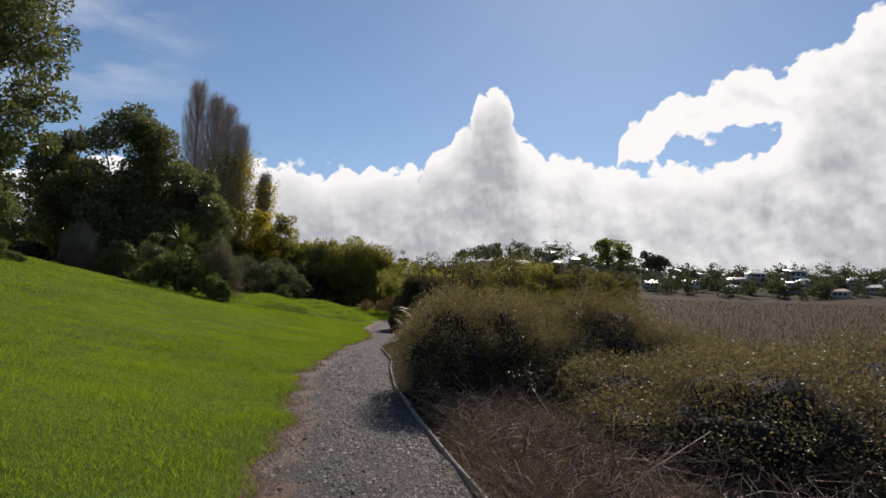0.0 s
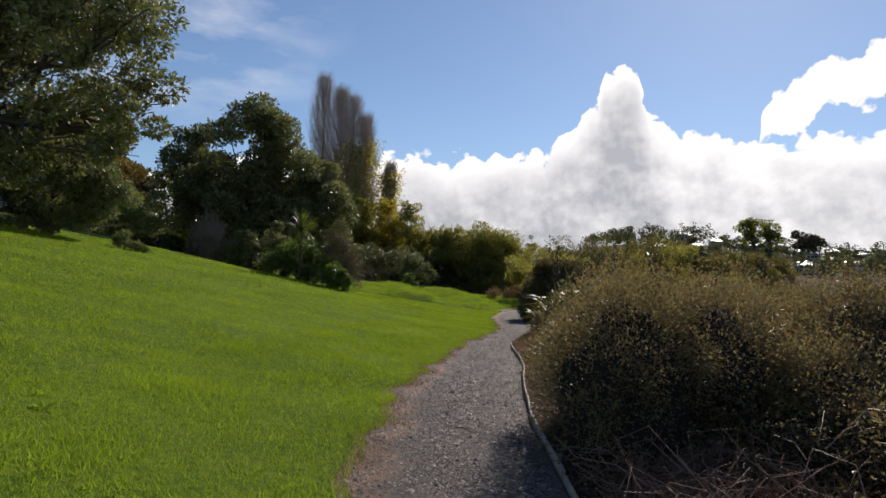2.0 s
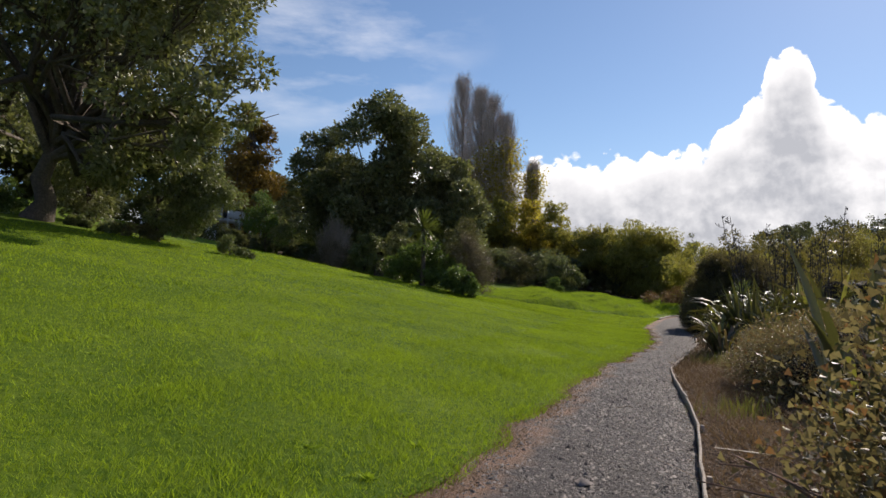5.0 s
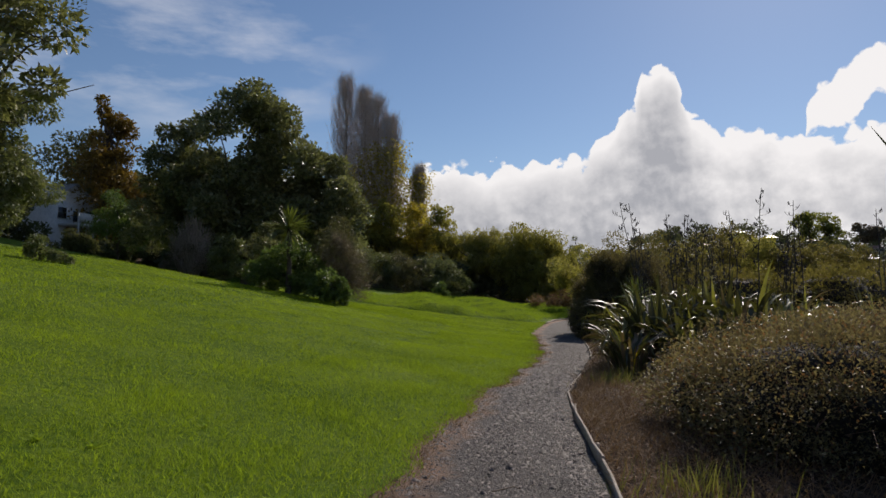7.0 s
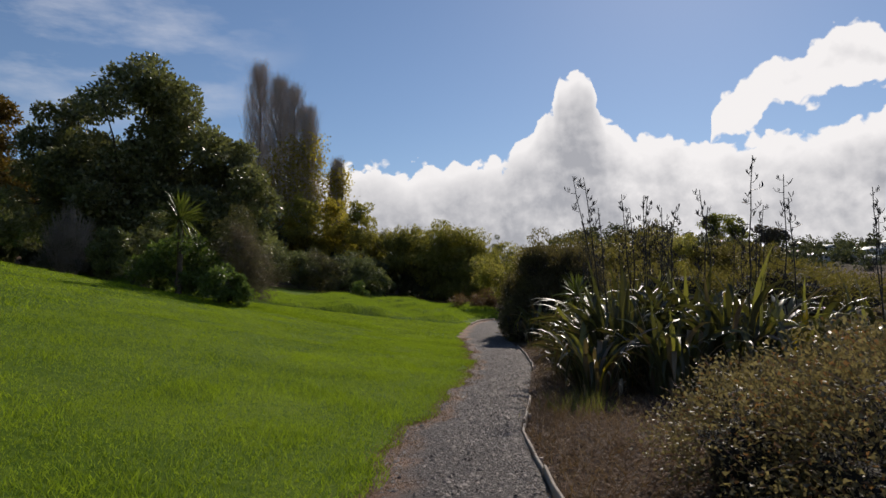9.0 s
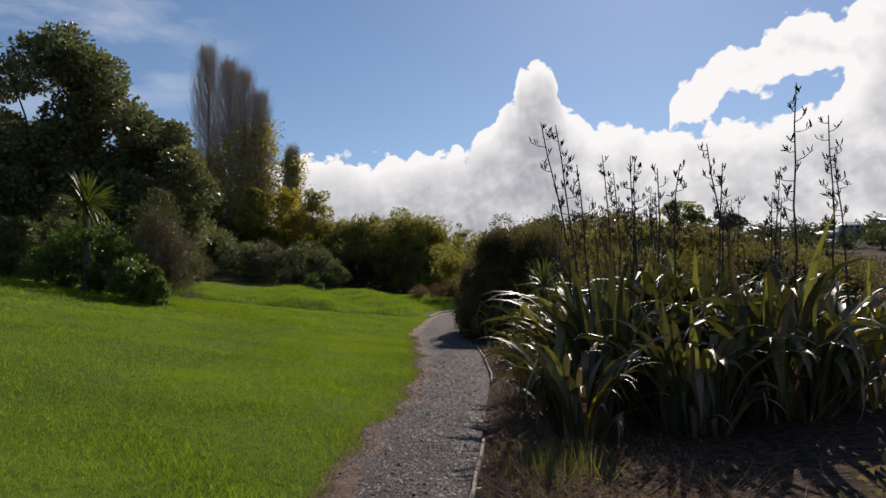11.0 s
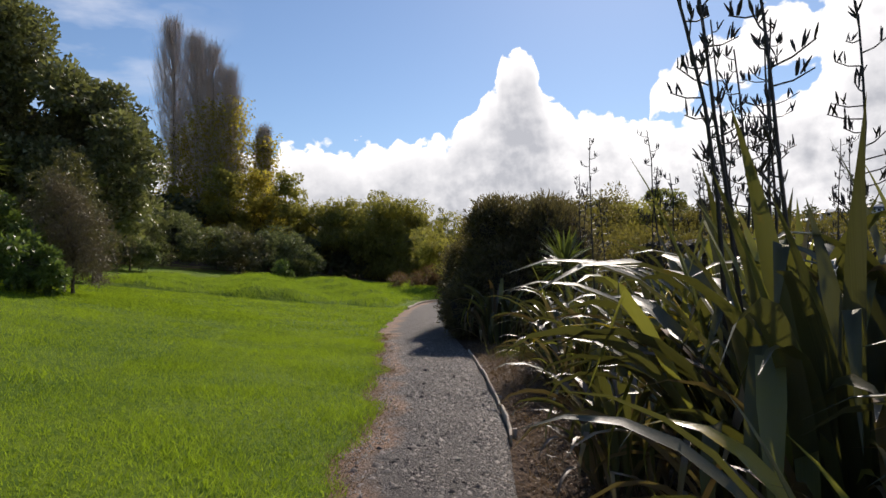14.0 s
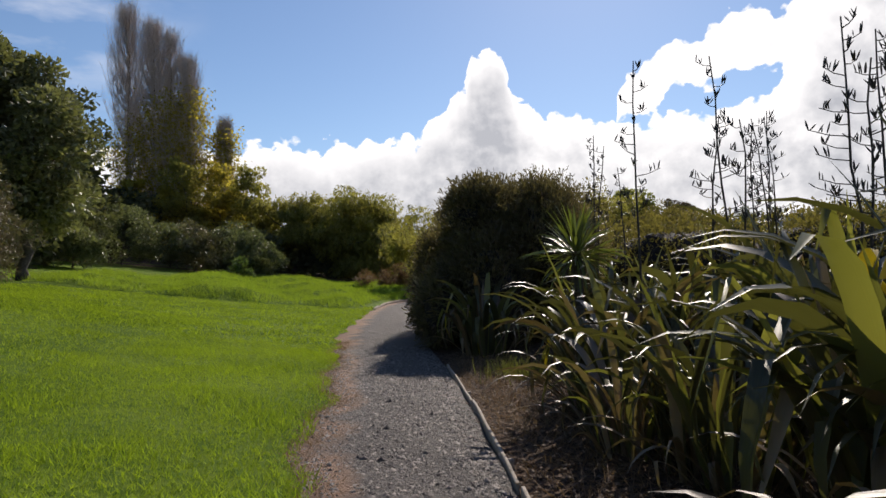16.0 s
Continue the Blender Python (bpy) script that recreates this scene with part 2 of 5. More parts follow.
c = mix_colour(t, ramp(t, math_node(t, "MULTIPLY_ADD", sx.outputs[2], -1.6, math_node(t, "MULTIPLY_ADD", n3, 0.4, math_node(t, "MULTIPLY_ADD", sx.outputs[0], 0.18, -1.2, clamp=True))), [(0.35, 0.0), (0.75, 1.0)]), soil, marsh)
c = mix_colour(t, ramp(t, math_node(t, "MULTIPLY", sx.outputs[2], 0.03), [(0.3, 0.0), (0.6, 1.0)]), c, mix_colour(t, n4, (0.03, 0.035, 0.015), (0.08, 0.085, 0.03)))
t.links.new(c, p.inputs["Base Color"])
p.inputs["Roughness"].default_value = 0.95
p.inputs["Specular IOR Level"].default_value = 0.08
add_bump(t, p, math_node(t, "ADD", n2, n3), 0.8, 0.06)
M["soil"] = m

# cumulus bank on the far backdrop: outline by bearing, billows by noise
m, t, p = material("cumulus_cloud")
t.nodes.remove(p)
obj = t.nodes.new("ShaderNodeTexCoord").outputs["Object"]
sx = t.nodes.new("ShaderNodeSeparateXYZ")
t.links.new(obj, sx.inputs[0])
az = math_node(t, "MULTIPLY", math_node(t, "ARCTAN2", sx.outputs[0], sx.outputs[1]), 57.2958)
el = math_node(t, "MULTIPLY", math_node(t, "ARCSINE", math_node(t, "DIVIDE", sx.outputs[2], 3000.0)), 57.2958)
cv = t.nodes.new("ShaderNodeCombineXYZ")
t.links.new(az, cv.inputs[0])
t.links.new(el, cv.inputs[1])
def shifted(vector, dx, dy):
    n = t.nodes.new("ShaderNodeVectorMath")
    n.operation = "ADD"
    t.links.new(vector, n.inputs[0])
    n.inputs[1].default_value = (dx, dy, 0)
    return n.outputs[0]


def billow(vector, sizes, smooth_by):
    """Rounded heaps, bulging towards the viewer."""
    nz = node(t, "TexNoise", Scale=0.5, Detail=4.0)
    t.links.new(vector, nz.inputs["Vector"])
    wv = t.nodes.new("ShaderNodeVectorMath")
    wv.operation = "MULTIPLY_ADD"
    t.links.new(nz.outputs["Color"], wv.inputs[0])
    wv.inputs[1].default_value = (1.6, 1.6, 0)
    t.links.new(vector, wv.inputs[2])
    total = None
    for scale, weight in sizes:
        vo = node(t, "TexVoronoi", Scale=scale)
        vo.feature = "SMOOTH_F1"
        vo.inputs["Smoothness"].default_value = smooth_by
        t.links.new(wv.outputs[0], vo.inputs["Vector"])
        h = math_node(t, "MULTIPLY", math_node(t, "SUBTRACT", 0.45, vo.outputs["Distance"]), weight)
        total = h if total is None else math_node(t, "ADD", total, h)
    return math_node(t, "MULTIPLY_ADD", noise_out(t, 1.6, 4.0, vector, 0.5), 0.4, math_node(t, "SUBTRACT", total, 0.2))


b1 = noise_out(t, 0.26, 5.0, cv.outputs[0], 0.6)
heap = billow(cv.outputs[0], ((0.42, 1.0), (1.0, 0.62), (2.2, 0.2)), 0.3)
soft_heap = billow(cv.outputs[0], ((0.34, 1.0), (0.8, 0.45)), 0.8)
toward = billow(shifted(cv.outputs[0], 0.3, 0.55), ((0.34, 1.0), (0.8, 0.45)), 0.8)
azn = math_node(t, "MULTIPLY_ADD", az, 1 / 140, 0.5)


def outline(stops):
    return math_node(t, "MULTIPLY", ramp(t, azn, [(a / 140 + 0.5, h / 30) for a, h in stops]), 30.0)


top = outline([(-60, 3), (-25, 10.5), (-16, 11.0), (-12.9, 11.4), (-11.4, 11.6), (-9.9, 11.1), (-8.6, 10.5), (-7.3, 11.3), (-5.6, 11.6), (-0.6, 11.9), (0.4, 12.8),
               (1.6, 13.5), (2.6, 14.6), (2.9, 15.9), (3.9, 16.4), (4.3, 18.0), (5.8, 18.7), (7.1, 17.8), (7.8, 16.0), (8.1, 15.0), (9.3, 14.4), (10.3, 13.2),
               (12, 13.3), (13.4, 13.5), (14.8, 12.6), (16.2, 12.6), (20.2, 12.8), (22.8, 12.4), (25.4, 12.6), (28.2, 13.8), (32, 17), (60, 6)])
arc_top = outline([(15.5, 0), (16.1, 12.8), (16.5, 14.8), (17.9, 16.3), (20.2, 17.4), (21.7, 18.2), (23.2, 18.2), (25.3, 20.1), (27, 19.6), (28.6, 18.1), (29.6, 19.6), (33, 20.9), (35.3, 22.8), (45, 20), (60, 8)])
arc_low = outline([(15.5, 12), (17.6, 12.8), (19.8, 13.4), (20.4, 14.7), (24, 15.1), (26.6, 15.6), (28.8, 15.2), (29.6, 13.6), (32, 10), (60, 0)])
d1 = math_node(t, "MULTIPLY_ADD", heap, 1.9, math_node(t, "SUBTRACT", math_node(t, "ADD", top, 0.22), el))
d2 = math_node(t, "MINIMUM", math_node(t, "SUBTRACT", arc_top, el), math_node(t, "SUBTRACT", el, arc_low))
d2 = math_node(t, "MULTIPLY_ADD", heap, 1.5, math_node(t, "ADD", d2, 0.35))
d = math_node(t, "MAXIMUM", d1, d2)
mask = math_node(t, "MULTIPLY_ADD", d, 3.6, 0.4, clamp=True)
wisp = node(t, "TexNoise", Scale=0.07, Detail=7.0, Roughness=0.6)
mp = node(t, "Mapping")
mp.inputs["Scale"].default_value = (1.0, 3.2, 1.0)
mp.inputs["Rotation"].default_value = (0, 0, radians(-14))
t.links.new(cv.outputs[0], mp.inputs["Vector"])
t.links.new(mp.outputs[0], wisp.inputs["Vector"])
wm = math_node(t, "MULTIPLY", ramp(t, wisp.outputs["Fac"], [(0.44, 0.0), (0.74, 0.5)]), ramp(t, azn, [(0.10, 0.0), (0.18, 1.0), (0.31, 1.0), (0.38, 0.0)]))
wm = math_node(t, "MULTIPLY", wm, ramp(t, math_node(t, "DIVIDE", el, 30.0), [(0.4, 0.0), (0.55, 1.0), (0.74, 1.0), (0.88, 0.0)]))
mask = math_node(t, "MAXIMUM", mask, wm)
# bright rims and sunward sides, grey in the thick of the tower and along the flat base
core = math_node(t, "MAXIMUM", math_node(t, "MULTIPLY_ADD", soft_heap, 1.2, math_node(t, "SUBTRACT", top, el)), math_node(t, "MULTIPLY", d2, 0.6))
deep = ramp(t, math_node(t, "MULTIPLY", core, 0.125), [(0.05, 0.0), (0.15, 0.3), (0.34, 0.66), (0.75, 0.85)])
facing = math_node(t, "MULTIPLY", math_node(t, "SUBTRACT", toward, soft_heap), 1.1)
sunward = ramp(t, azn, [(0.36, 0.12), (0.42, 0.0), (0.555, 0.0), (0.575, 0.34), (0.66, 0.3), (0.74, 0.15)])
patch = math_node(t, "MULTIPLY", math_node(t, "SUBTRACT", b1, 0.5), 1.9)
shade = math_node(t, "ADD", math_node(t, "SUBTRACT", deep, sunward), math_node(t, "MULTIPLY", deep, patch))
shade = math_node(t, "MULTIPLY_ADD", facing, math_node(t, "MULTIPLY_ADD", deep, 0.5, 0.2), shade, clamp=True)
cc = mix_colour(t, shade, (1.02, 1.02, 1.02), (0.45, 0.47, 0.51))
em = node(t, "Emission", Strength=1.0)
t.links.new(cc, em.inputs["Color"])
tp = t.nodes.new("ShaderNodeBsdfTransparent")
mx = t.nodes.new("ShaderNodeMixShader")
t.links.new(mask, mx.inputs[0])
t.links.new(tp.outputs[0], mx.inputs[1])
t.links.new(em.outputs[0], mx.inputs[2])
t.links.new(mx.outputs[0], t.nodes["Material Output"].inputs["Surface"])
M["cloud"] = m


# ---- geometry helpers ----
rng = np.random.default_rng(7)


class Geo:
    """Gathers vertices and faces of one mesh."""

    def __init__(self):
        self.v, self.f3, self.f4, self.n = [], [], [], 0

    def add(self, v, f):
        v, f = np.asarray(v, float), np.asarray(f, int)
        if len(v) == 0 or len(f) == 0:
            return self
        self.v.append(v)
        (self.f3 if f.shape[1] == 3 else self.f4).append(f + self.n)
        self.n += len(v)
        return self

    def mesh(self, name, mat, smooth=False):
        me = bpy.data.meshes.new(name)
        v = np.concatenate(self.v)
        f3 = np.concatenate(self.f3) if self.f3 else np.zeros((0, 3), int)
        f4 = np.concatenate(self.f4) if self.f4 else np.zeros((0, 4), int)
        loops = np.concatenate([f3.ravel(), f4.ravel()])
        start = np.concatenate([np.arange(len(f3)) * 3, len(f3) * 3 + np.arange(len(f4)) * 4])
        me.vertices.add(len(v))
        me.vertices.foreach_set("co", v.astype(np.float32).ravel())
        me.loops.add(len(loops))
        me.loops.foreach_set("vertex_index", loops.astype(np.int32))
        me.polygons.add(len(start))
        me.polygons.foreach_set("loop_start", start.astype(np.int32))
        me.update(calc_edges=True)
        if smooth:
            me.polygons.foreach_set("use_smooth", np.ones(len(start), bool))
        me.materials.append(mat)
        return me


def part(name, geo, mat, parent, label="", smooth=False, kind=""):
    ob = new(name, geo if isinstance(geo, bpy.types.Mesh) else geo.mesh(name, mat, smooth))
    ob.parent = parent
    return tagged(ob, label, kind=kind)


def thing(name, place, label, category, group="", turn=0.0, size=1.0):
    ob = new(name)
    ob.empty_display_size = 0.2
    ob.matrix_basis = Matrix.LocRotScale(place, Euler((0, 0, turn)), size if isinstance(size, tuple) else (size, size, size))
    return tagged(ob, label, category, group)


def unit(v):
    return v / (np.linalg.norm(v, axis=-1, keepdims=True) + 1e-9)


def tube(points, radii, sides=5):
    p, r = np.asarray(points, float), np.asarray(radii, float)
    d = unit(np.gradient(p, axis=0))
    ref = np.array([0.31, 0.17, 0.93]) if abs(d[0][2]) < 0.8 else np.array([0.9, 0.3, 0.1])
    a = unit(np.cross(d, ref))
    b = np.cross(d, a)
    k = np.arange(sides) * 2 * math.pi / sides
    v = (p[:, None] + r[:, None, None] * (np.cos(k)[None, :, None] * a[:, None] + np.sin(k)[None, :, None] * b[:, None])).reshape(-1, 3)
    n, i = len(p), np.arange(sides)
    j = (i + 1) % sides
    f = np.concatenate([np.stack([q * sides + i, q * sides + j, (q + 1) * sides + j, (q + 1) * sides + i], 1) for q in range(n - 1)])
    return v, f


def bent(a, b, g, sag=0.1, steps=5, up=0.0):
    """A crooked way from a to b."""
    a, b = np.asarray(a, float), np.asarray(b, float)
    s = np.linspace(0, 1, steps)[:, None]
    w = g.normal(0, sag * np.linalg.norm(b - a), (steps, 3)) * np.sin(s * math.pi)
    return a + (b - a) * s + w + np.array([0, 0, up]) * np.sin(s * math.pi)


def leaves(g, at, long, wide, axis, flat=0.4, simple=False):
    """Folded four-cornered leaves at points, pointing along axis; simple ones, for far trees, have three corners."""
    n = len(at)
    axis = unit(axis)
    side = unit(np.cross(axis, unit(g.normal(0, 1, (n, 3)) + np.array([0, 0, flat * 4]))))
    up = np.cross(side, axis)
    L, W = np.broadcast_to(long, n)[:, None], np.broadcast_to(wide, n)[:, None]
    if simple:
        v = np.stack([at, at + axis * L + side * W * 0.6, at + axis * L * 0.8 - side * W * 0.7], 1).reshape(-1, 3)
        return v, np.arange(n * 3).reshape(n, 3)
    mid = at + axis * L * 0.45
    v = np.stack([at, mid + side * W * 0.5 + up * W * 0.18, at + axis * L, mid - side * W * 0.5 + up * W * 0.18], 1).reshape(-1, 3)
    i = np.arange(n)[:, None] * 4
    return v, np.concatenate([i + [0, 2, 1], i + [0, 3, 2]])


def blades(g, at, tall, wide, lean):
    """Single-triangle grass blades."""
    n = len(at)
    a = g.uniform(0, 2 * math.pi, n)
    s = np.stack([np.cos(a), np.sin(a), np.zeros(n)], 1) * np.broadcast_to(wide, n)[:, None] * 0.5
    tip = at + np.stack([g.normal(0, 1, n) * lean, g.normal(0, 1, n) * lean, np.ones(n)], 1) * np.broadcast_to(tall, n)[:, None]
    v = np.stack([at - s, at + s, tip], 1).reshape(-1, 3)
    return v, np.arange(n * 3).reshape(n, 3)


def ball_dirs(g, n):
    return unit(g.normal(0, 1, (n, 3)))


def crown(g, blobs, count, long, wide, clumps=14, droop=0.0, shell=0.55, clump_r=(0.24, 0.42), flat=0.4, simple=False):
    """Leaves in many small clumps set round the crown's main masses. Gives the leaves and the clumps' middles."""
    vol = np.array([b[3] * b[4] * b[5] for b in blobs]) ** (2 / 3)
    V, F, mids, off = [], [], [], 0
    for b, share in zip(blobs, vol / vol.sum()):
        c, r = np.array(b[:3]), np.array(b[3:6])
        k = max(5, int(clumps * (r.mean() / max(x[3] for x in blobs)) ** 1.2))
        cm = c + ball_dirs(g, k) * r * g.uniform(shell, 1.0, (k, 1))
        cr = r.mean() * g.uniform(*clump_r, k)
        mids.append(cm)
        n = int(count * share / k)
        for q in range(k):
            d = ball_dirs(g, n)
            at = cm[q] + d * cr[q] * (g.uniform(0.15, 1, (n, 1)) ** 0.45) * np.array([1.1, 1.1, 0.8])
            ax = d * 0.8 + g.normal(0, 0.6, (n, 3)) + np.array([0, 0, -droop])
            v, f = leaves(g, at, long * g.uniform(0.6, 1.3, n), wide * g.uniform(0.6, 1.3, n), ax, flat, simple)
            V.append(v)
            F.append(f + off)
            off += len(v)
    return (np.concatenate(V), np.concatenate(F)), np.concatenate(mids)


# ---- plan ----
LEFT_EDGE = [(-8, -0.9), (0, -1.0), (6.1, -1.25), (9.5, -1.75), (12.5, -2.2), (16.5, -2.28), (21.4, -2.42), (26.3, -2.18), (29.5, -2.1), (31.6, -2.32), (34, -2.5), (36.6, -2.82), (42.8, -3.42), (49, -3.6), (54, -3.75), (60, -3.8), (66, -3.6), (72, -2.2), (82, 0.6), (104, 9.5)]
RIGHT_EDGE = [(-8, 0.9), (0, 0.75), (4.5, 0.48), (7.2, 0.11), (8.7, -0.08), (10.9, -0.35), (13.6, -0.53), (16.4, -0.62), (17.8, -0.74), (20.4, -1.03), (22.7, -1.2), (24.6, -1.08), (29.8, -0.86), (33, -0.94), (36.2, -1.09), (40.2, -1.4), (44.5, -1.7), (55, -2), (62, -1.6), (72, 0), (82, 2.6), (104, 11.5)]


def left_edge(y):
    return np.interp(y, *zip(*LEFT_EDGE)) + 0.07 * np.sin(np.asarray(y) * 1.9) + 0.05 * np.sin(np.asarray(y) * 4.3 + 1)


def right_edge(y):
    return np.interp(y, *zip(*RIGHT_EDGE))


def smooth(a, b, x):
    s = np.clip((x - a) / (b - a), 0, 1)
    return s * s * (3 - 2 * s)


def rise(y):
    return np.interp(y, [0, 30, 42, 47, 53, 62, 85, 120], [0.19, 0.185, 0.19, 0.145, 0.135, 0.125, 0.12, 0.12])


def terrain(x, y):
    """Height of the ground: bank rising from the path, level bed, marsh, far hillside."""
    x, y = np.asarray(x, float), np.asarray(y, float)
    u = np.clip(left_edge(y) - x, 0, 90)
    v = np.clip(x - right_edge(y), 0, None)
    z = rise(y) * u * u / (u + 2.5)
    z = z + 0.04 * smooth(0, 0.3, v) - 0.78 * smooth(3, 10, v) * (1 - smooth(30, 60, u))
    r, a = np.hypot(x, y), np.degrees(np.arctan2(x, y))
    hill = np.interp(a, [-90, -5, 6, 12, 15, 20, 25, 36, 90], [14, 21, 23, 22, 17, 13, 12, 12, 10])
    z = z + 0.043 * np.clip(r - 14, 0, 290) * smooth(-8, 8, a) * (1 - smooth(60, 100, a)) * (y > 0) * smooth(1, 12, v)
    return z + hill * smooth(275, 384, r) * smooth(25, 75, y) + 0.012 * np.maximum(r - 384, 0) * (r < 4000)


def grid(xs, ys, z):
    X, Y = np.meshgrid(xs, ys)
    v = np.stack([X.ravel(), Y.ravel(), z(X, Y).ravel()], 1)
    i = np.arange(len(ys) - 1)[:, None] * len(xs) + np.arange(len(xs) - 1)[None]
    i = i.ravel()[:, None]
    return v, i + [0, 1, len(xs) + 1, len(xs)]


# ---- setting ----
def spread(lo, fine_lo, fine_hi, hi, step, n):
    return np.concatenate([fine_lo - np.geomspace(0.01, fine_lo - lo, n)[::-1], np.arange(fine_lo, fine_hi, step), fine_hi + np.geomspace(0.01, hi - fine_hi, n)])


xs, ys = spread(-2600, -14, 10, 2600, 0.4, 55), spread(-600, -6, 80, 2800, 0.6, 55)
ground = new("ground", Geo().add(*grid(xs, ys, lambda x, y: terrain(x, y) - 0.03 - 0.02 * (x < right_edge(y)))).mesh("ground", M["soil"], True))
tagged(ground, "dark soil and brown salt marsh with a low hillside beyond", "ground", kind="structure")

ys = np.concatenate([np.arange(-8, 58, 0.22), np.arange(58, 104, 1.0)])
k = np.linspace(0, 1, 11)
L, R = left_edge(ys)[:, None] - 0.06, right_edge(ys)[:, None] + 0.02
X = L + (R - L) * k[None]
Y = np.repeat(ys[:, None], 11, 1)
Z = 0.012 * np.sin(X * 5.1) * np.sin(Y * 3.7) + 0.02 * np.sin(k * math.pi)[None] + 0.0
i = (np.arange(len(ys) - 1)[:, None] * 11 + np.arange(10)[None]).ravel()[:, None]
me = Geo().add(np.stack([X.ravel(), Y.ravel(), Z.ravel()], 1), i + [0, 1, 12, 11]).mesh("path", M["gravel"], True)
layer = me.uv_layers.new(name="UVMap")
idx = np.zeros(len(me.loops), np.int32)
me.loops.foreach_get("vertex_index", idx)
layer.data.foreach_set("uv", np.stack([(idx % 11) / 10, (idx // 11) * 0.1], 1).astype(np.float32).ravel())
path = tagged(new("path", me), "grey crushed-gravel footpath with worn brown edge", "path", kind="structure")

# lawn: from the path's edge up the bank to the trees
k = np.concatenate([[0, 0.02, 0.06, 0.12, 0.25], np.arange(0.5, 10, 0.5), np.arange(10, 36, 1.5), [40, 46]])
ys = np.arange(-8, 86, 0.4)
U, Y = np.meshgrid(k, ys)
X = left_edge(Y) - U
Z = terrain(X, Y) + 0.012 + 0.02 * smooth(0, 0.12, U) + 0.007 * np.sin(X * 2.3 + Y) * np.sin(Y * 1.7) * smooth(0.2, 1, U)
i = (np.arange(len(ys) - 1)[:, None] * len(k) + np.arange(len(k) - 1)[None]).ravel()[:, None]
lawn = new("lawn", Geo().add(np.stack([X.ravel(), Y.ravel(), Z.ravel()], 1), i + [0, len(k), len(k) + 1, 1]).mesh("lawn", M["lawn"], True))
tagged(lawn, "bright green mown lawn sloping up from the path", "lawn", kind="structure")


# rank grass ridges past the end of the mown lawn
def mound_z(x, y):
    u = left_edge(y) - x
    e = smooth(0.2, 1.6, u) * (1 - smooth(15, 22, u)) * smooth(56.5, 59, y + 0.12 * u) * (1 - smooth(84, 94, y))
    return terrain(x, y) - 0.05 + e * (0.34 + 0.2 * np.sin(x * 0.9 + y * 0.3) + 0.18 * np.sin(y * 0.8 - x * 0.5) + 0.08 * np.sin(x * 3.1) * np.sin(y * 2.3) - 0.5 * np.exp(-((y - 62.5 - 0.1 * x) / 1.1) ** 2))


xs, ys = np.arange(-32, 1, 0.35), np.arange(55, 95, 0.4)
mound = new("grass_mound", Geo().add(*grid(xs, ys, mound_z)).mesh("grass_mound", M["lawn"], True))
tagged(mound, "low ridge of rank unmown bright green grass", "grass", kind="structure")

# clouds on the far backdrop
a, e = np.radians(np.arange(-180, 181, 3.0)), np.radians(np.arange(-1, 31, 2.0))
A, E = np.meshgrid(a, e)
v = 3000 * np.stack([np.sin(A) * np.cos(E), np.cos(A) * np.cos(E), np.sin(E)], -1).reshape(-1, 3)
i = (np.arange(len(e) - 1)[:, None] * len(a) + np.arange(len(a) - 1)[None]).ravel()[:, None]
backdrop = new("backdrop", Geo().add(v, i + [0, 1, len(a) + 1, len(a)]).mesh("backdrop", M["cloud"], True))
tagged(backdrop, "white and grey cumulus cloud bank over the horizon", "cloud", kind="structure")


# ---- trees and shrubs away from the path ----
def ground_at(x, y):
    return float(terrain(x, y))


def wood(g, trunk, mids, r0, count, sides=6, far=False):
    """Trunk along the points given, with limbs to some of the clumps' middles."""
    geo = Geo()
    trunk = np.asarray(trunk, float)
    geo.add(*tube(trunk, np.linspace(r0, r0 * 0.45, len(trunk)) * np.concatenate([[1.5], np.ones(len(trunk) - 1)]), sides + 2))
    for q in g.choice(len(mids), min(count, len(mids)), replace=False):
        s = g.integers(len(trunk) // 2, len(trunk))
        pts = bent(trunk[s], mids[q], g, 0.08, 6, 0.3)
        geo.add(*tube(pts, np.linspace(r0 * 0.4, r0 * 0.07, 6), sides))
        for _ in range(0 if far else 3):
            a = pts[g.integers(2, 5)]
            e = mids[q] + g.normal(0, 1.0, 3) * np.linalg.norm(mids[q] - a) * 0.2
            geo.add(*tube(bent(a, e, g, 0.1, 4), np.linspace(r0 * 0.14, r0 * 0.03, 4), 4))
    return geo


def tree(name, x, y, size, blobs, count, long, wide, mat, label, category="tree", r0=0.25, fork=0.4, limbs=12, seed=1, bark="bark", lean=(0, 0), group="", **kw):
    """A tree or shrub at (x, y): crown masses given relative to its foot."""
    g = np.random.default_rng(seed)
    z = ground_at(x, y)
    ob = thing(name, (x, y, z - 0.05), label, category, group, size=size)
    (v, f), mids = crown(g, blobs, count, long, wide, **kw)
    top = max(b[2] for b in blobs)
    stem = bent((0, 0, 0), (lean[0], lean[1], top * fork), g, 0.03, 6)
    far = kw.get("simple", False)
    part("trunk", wood(g, stem, mids, r0, limbs, 4 if far else 6, far), M[bark], ob, smooth=True)
    part("crown", Geo().add(v, f), M[mat], ob)
    return ob


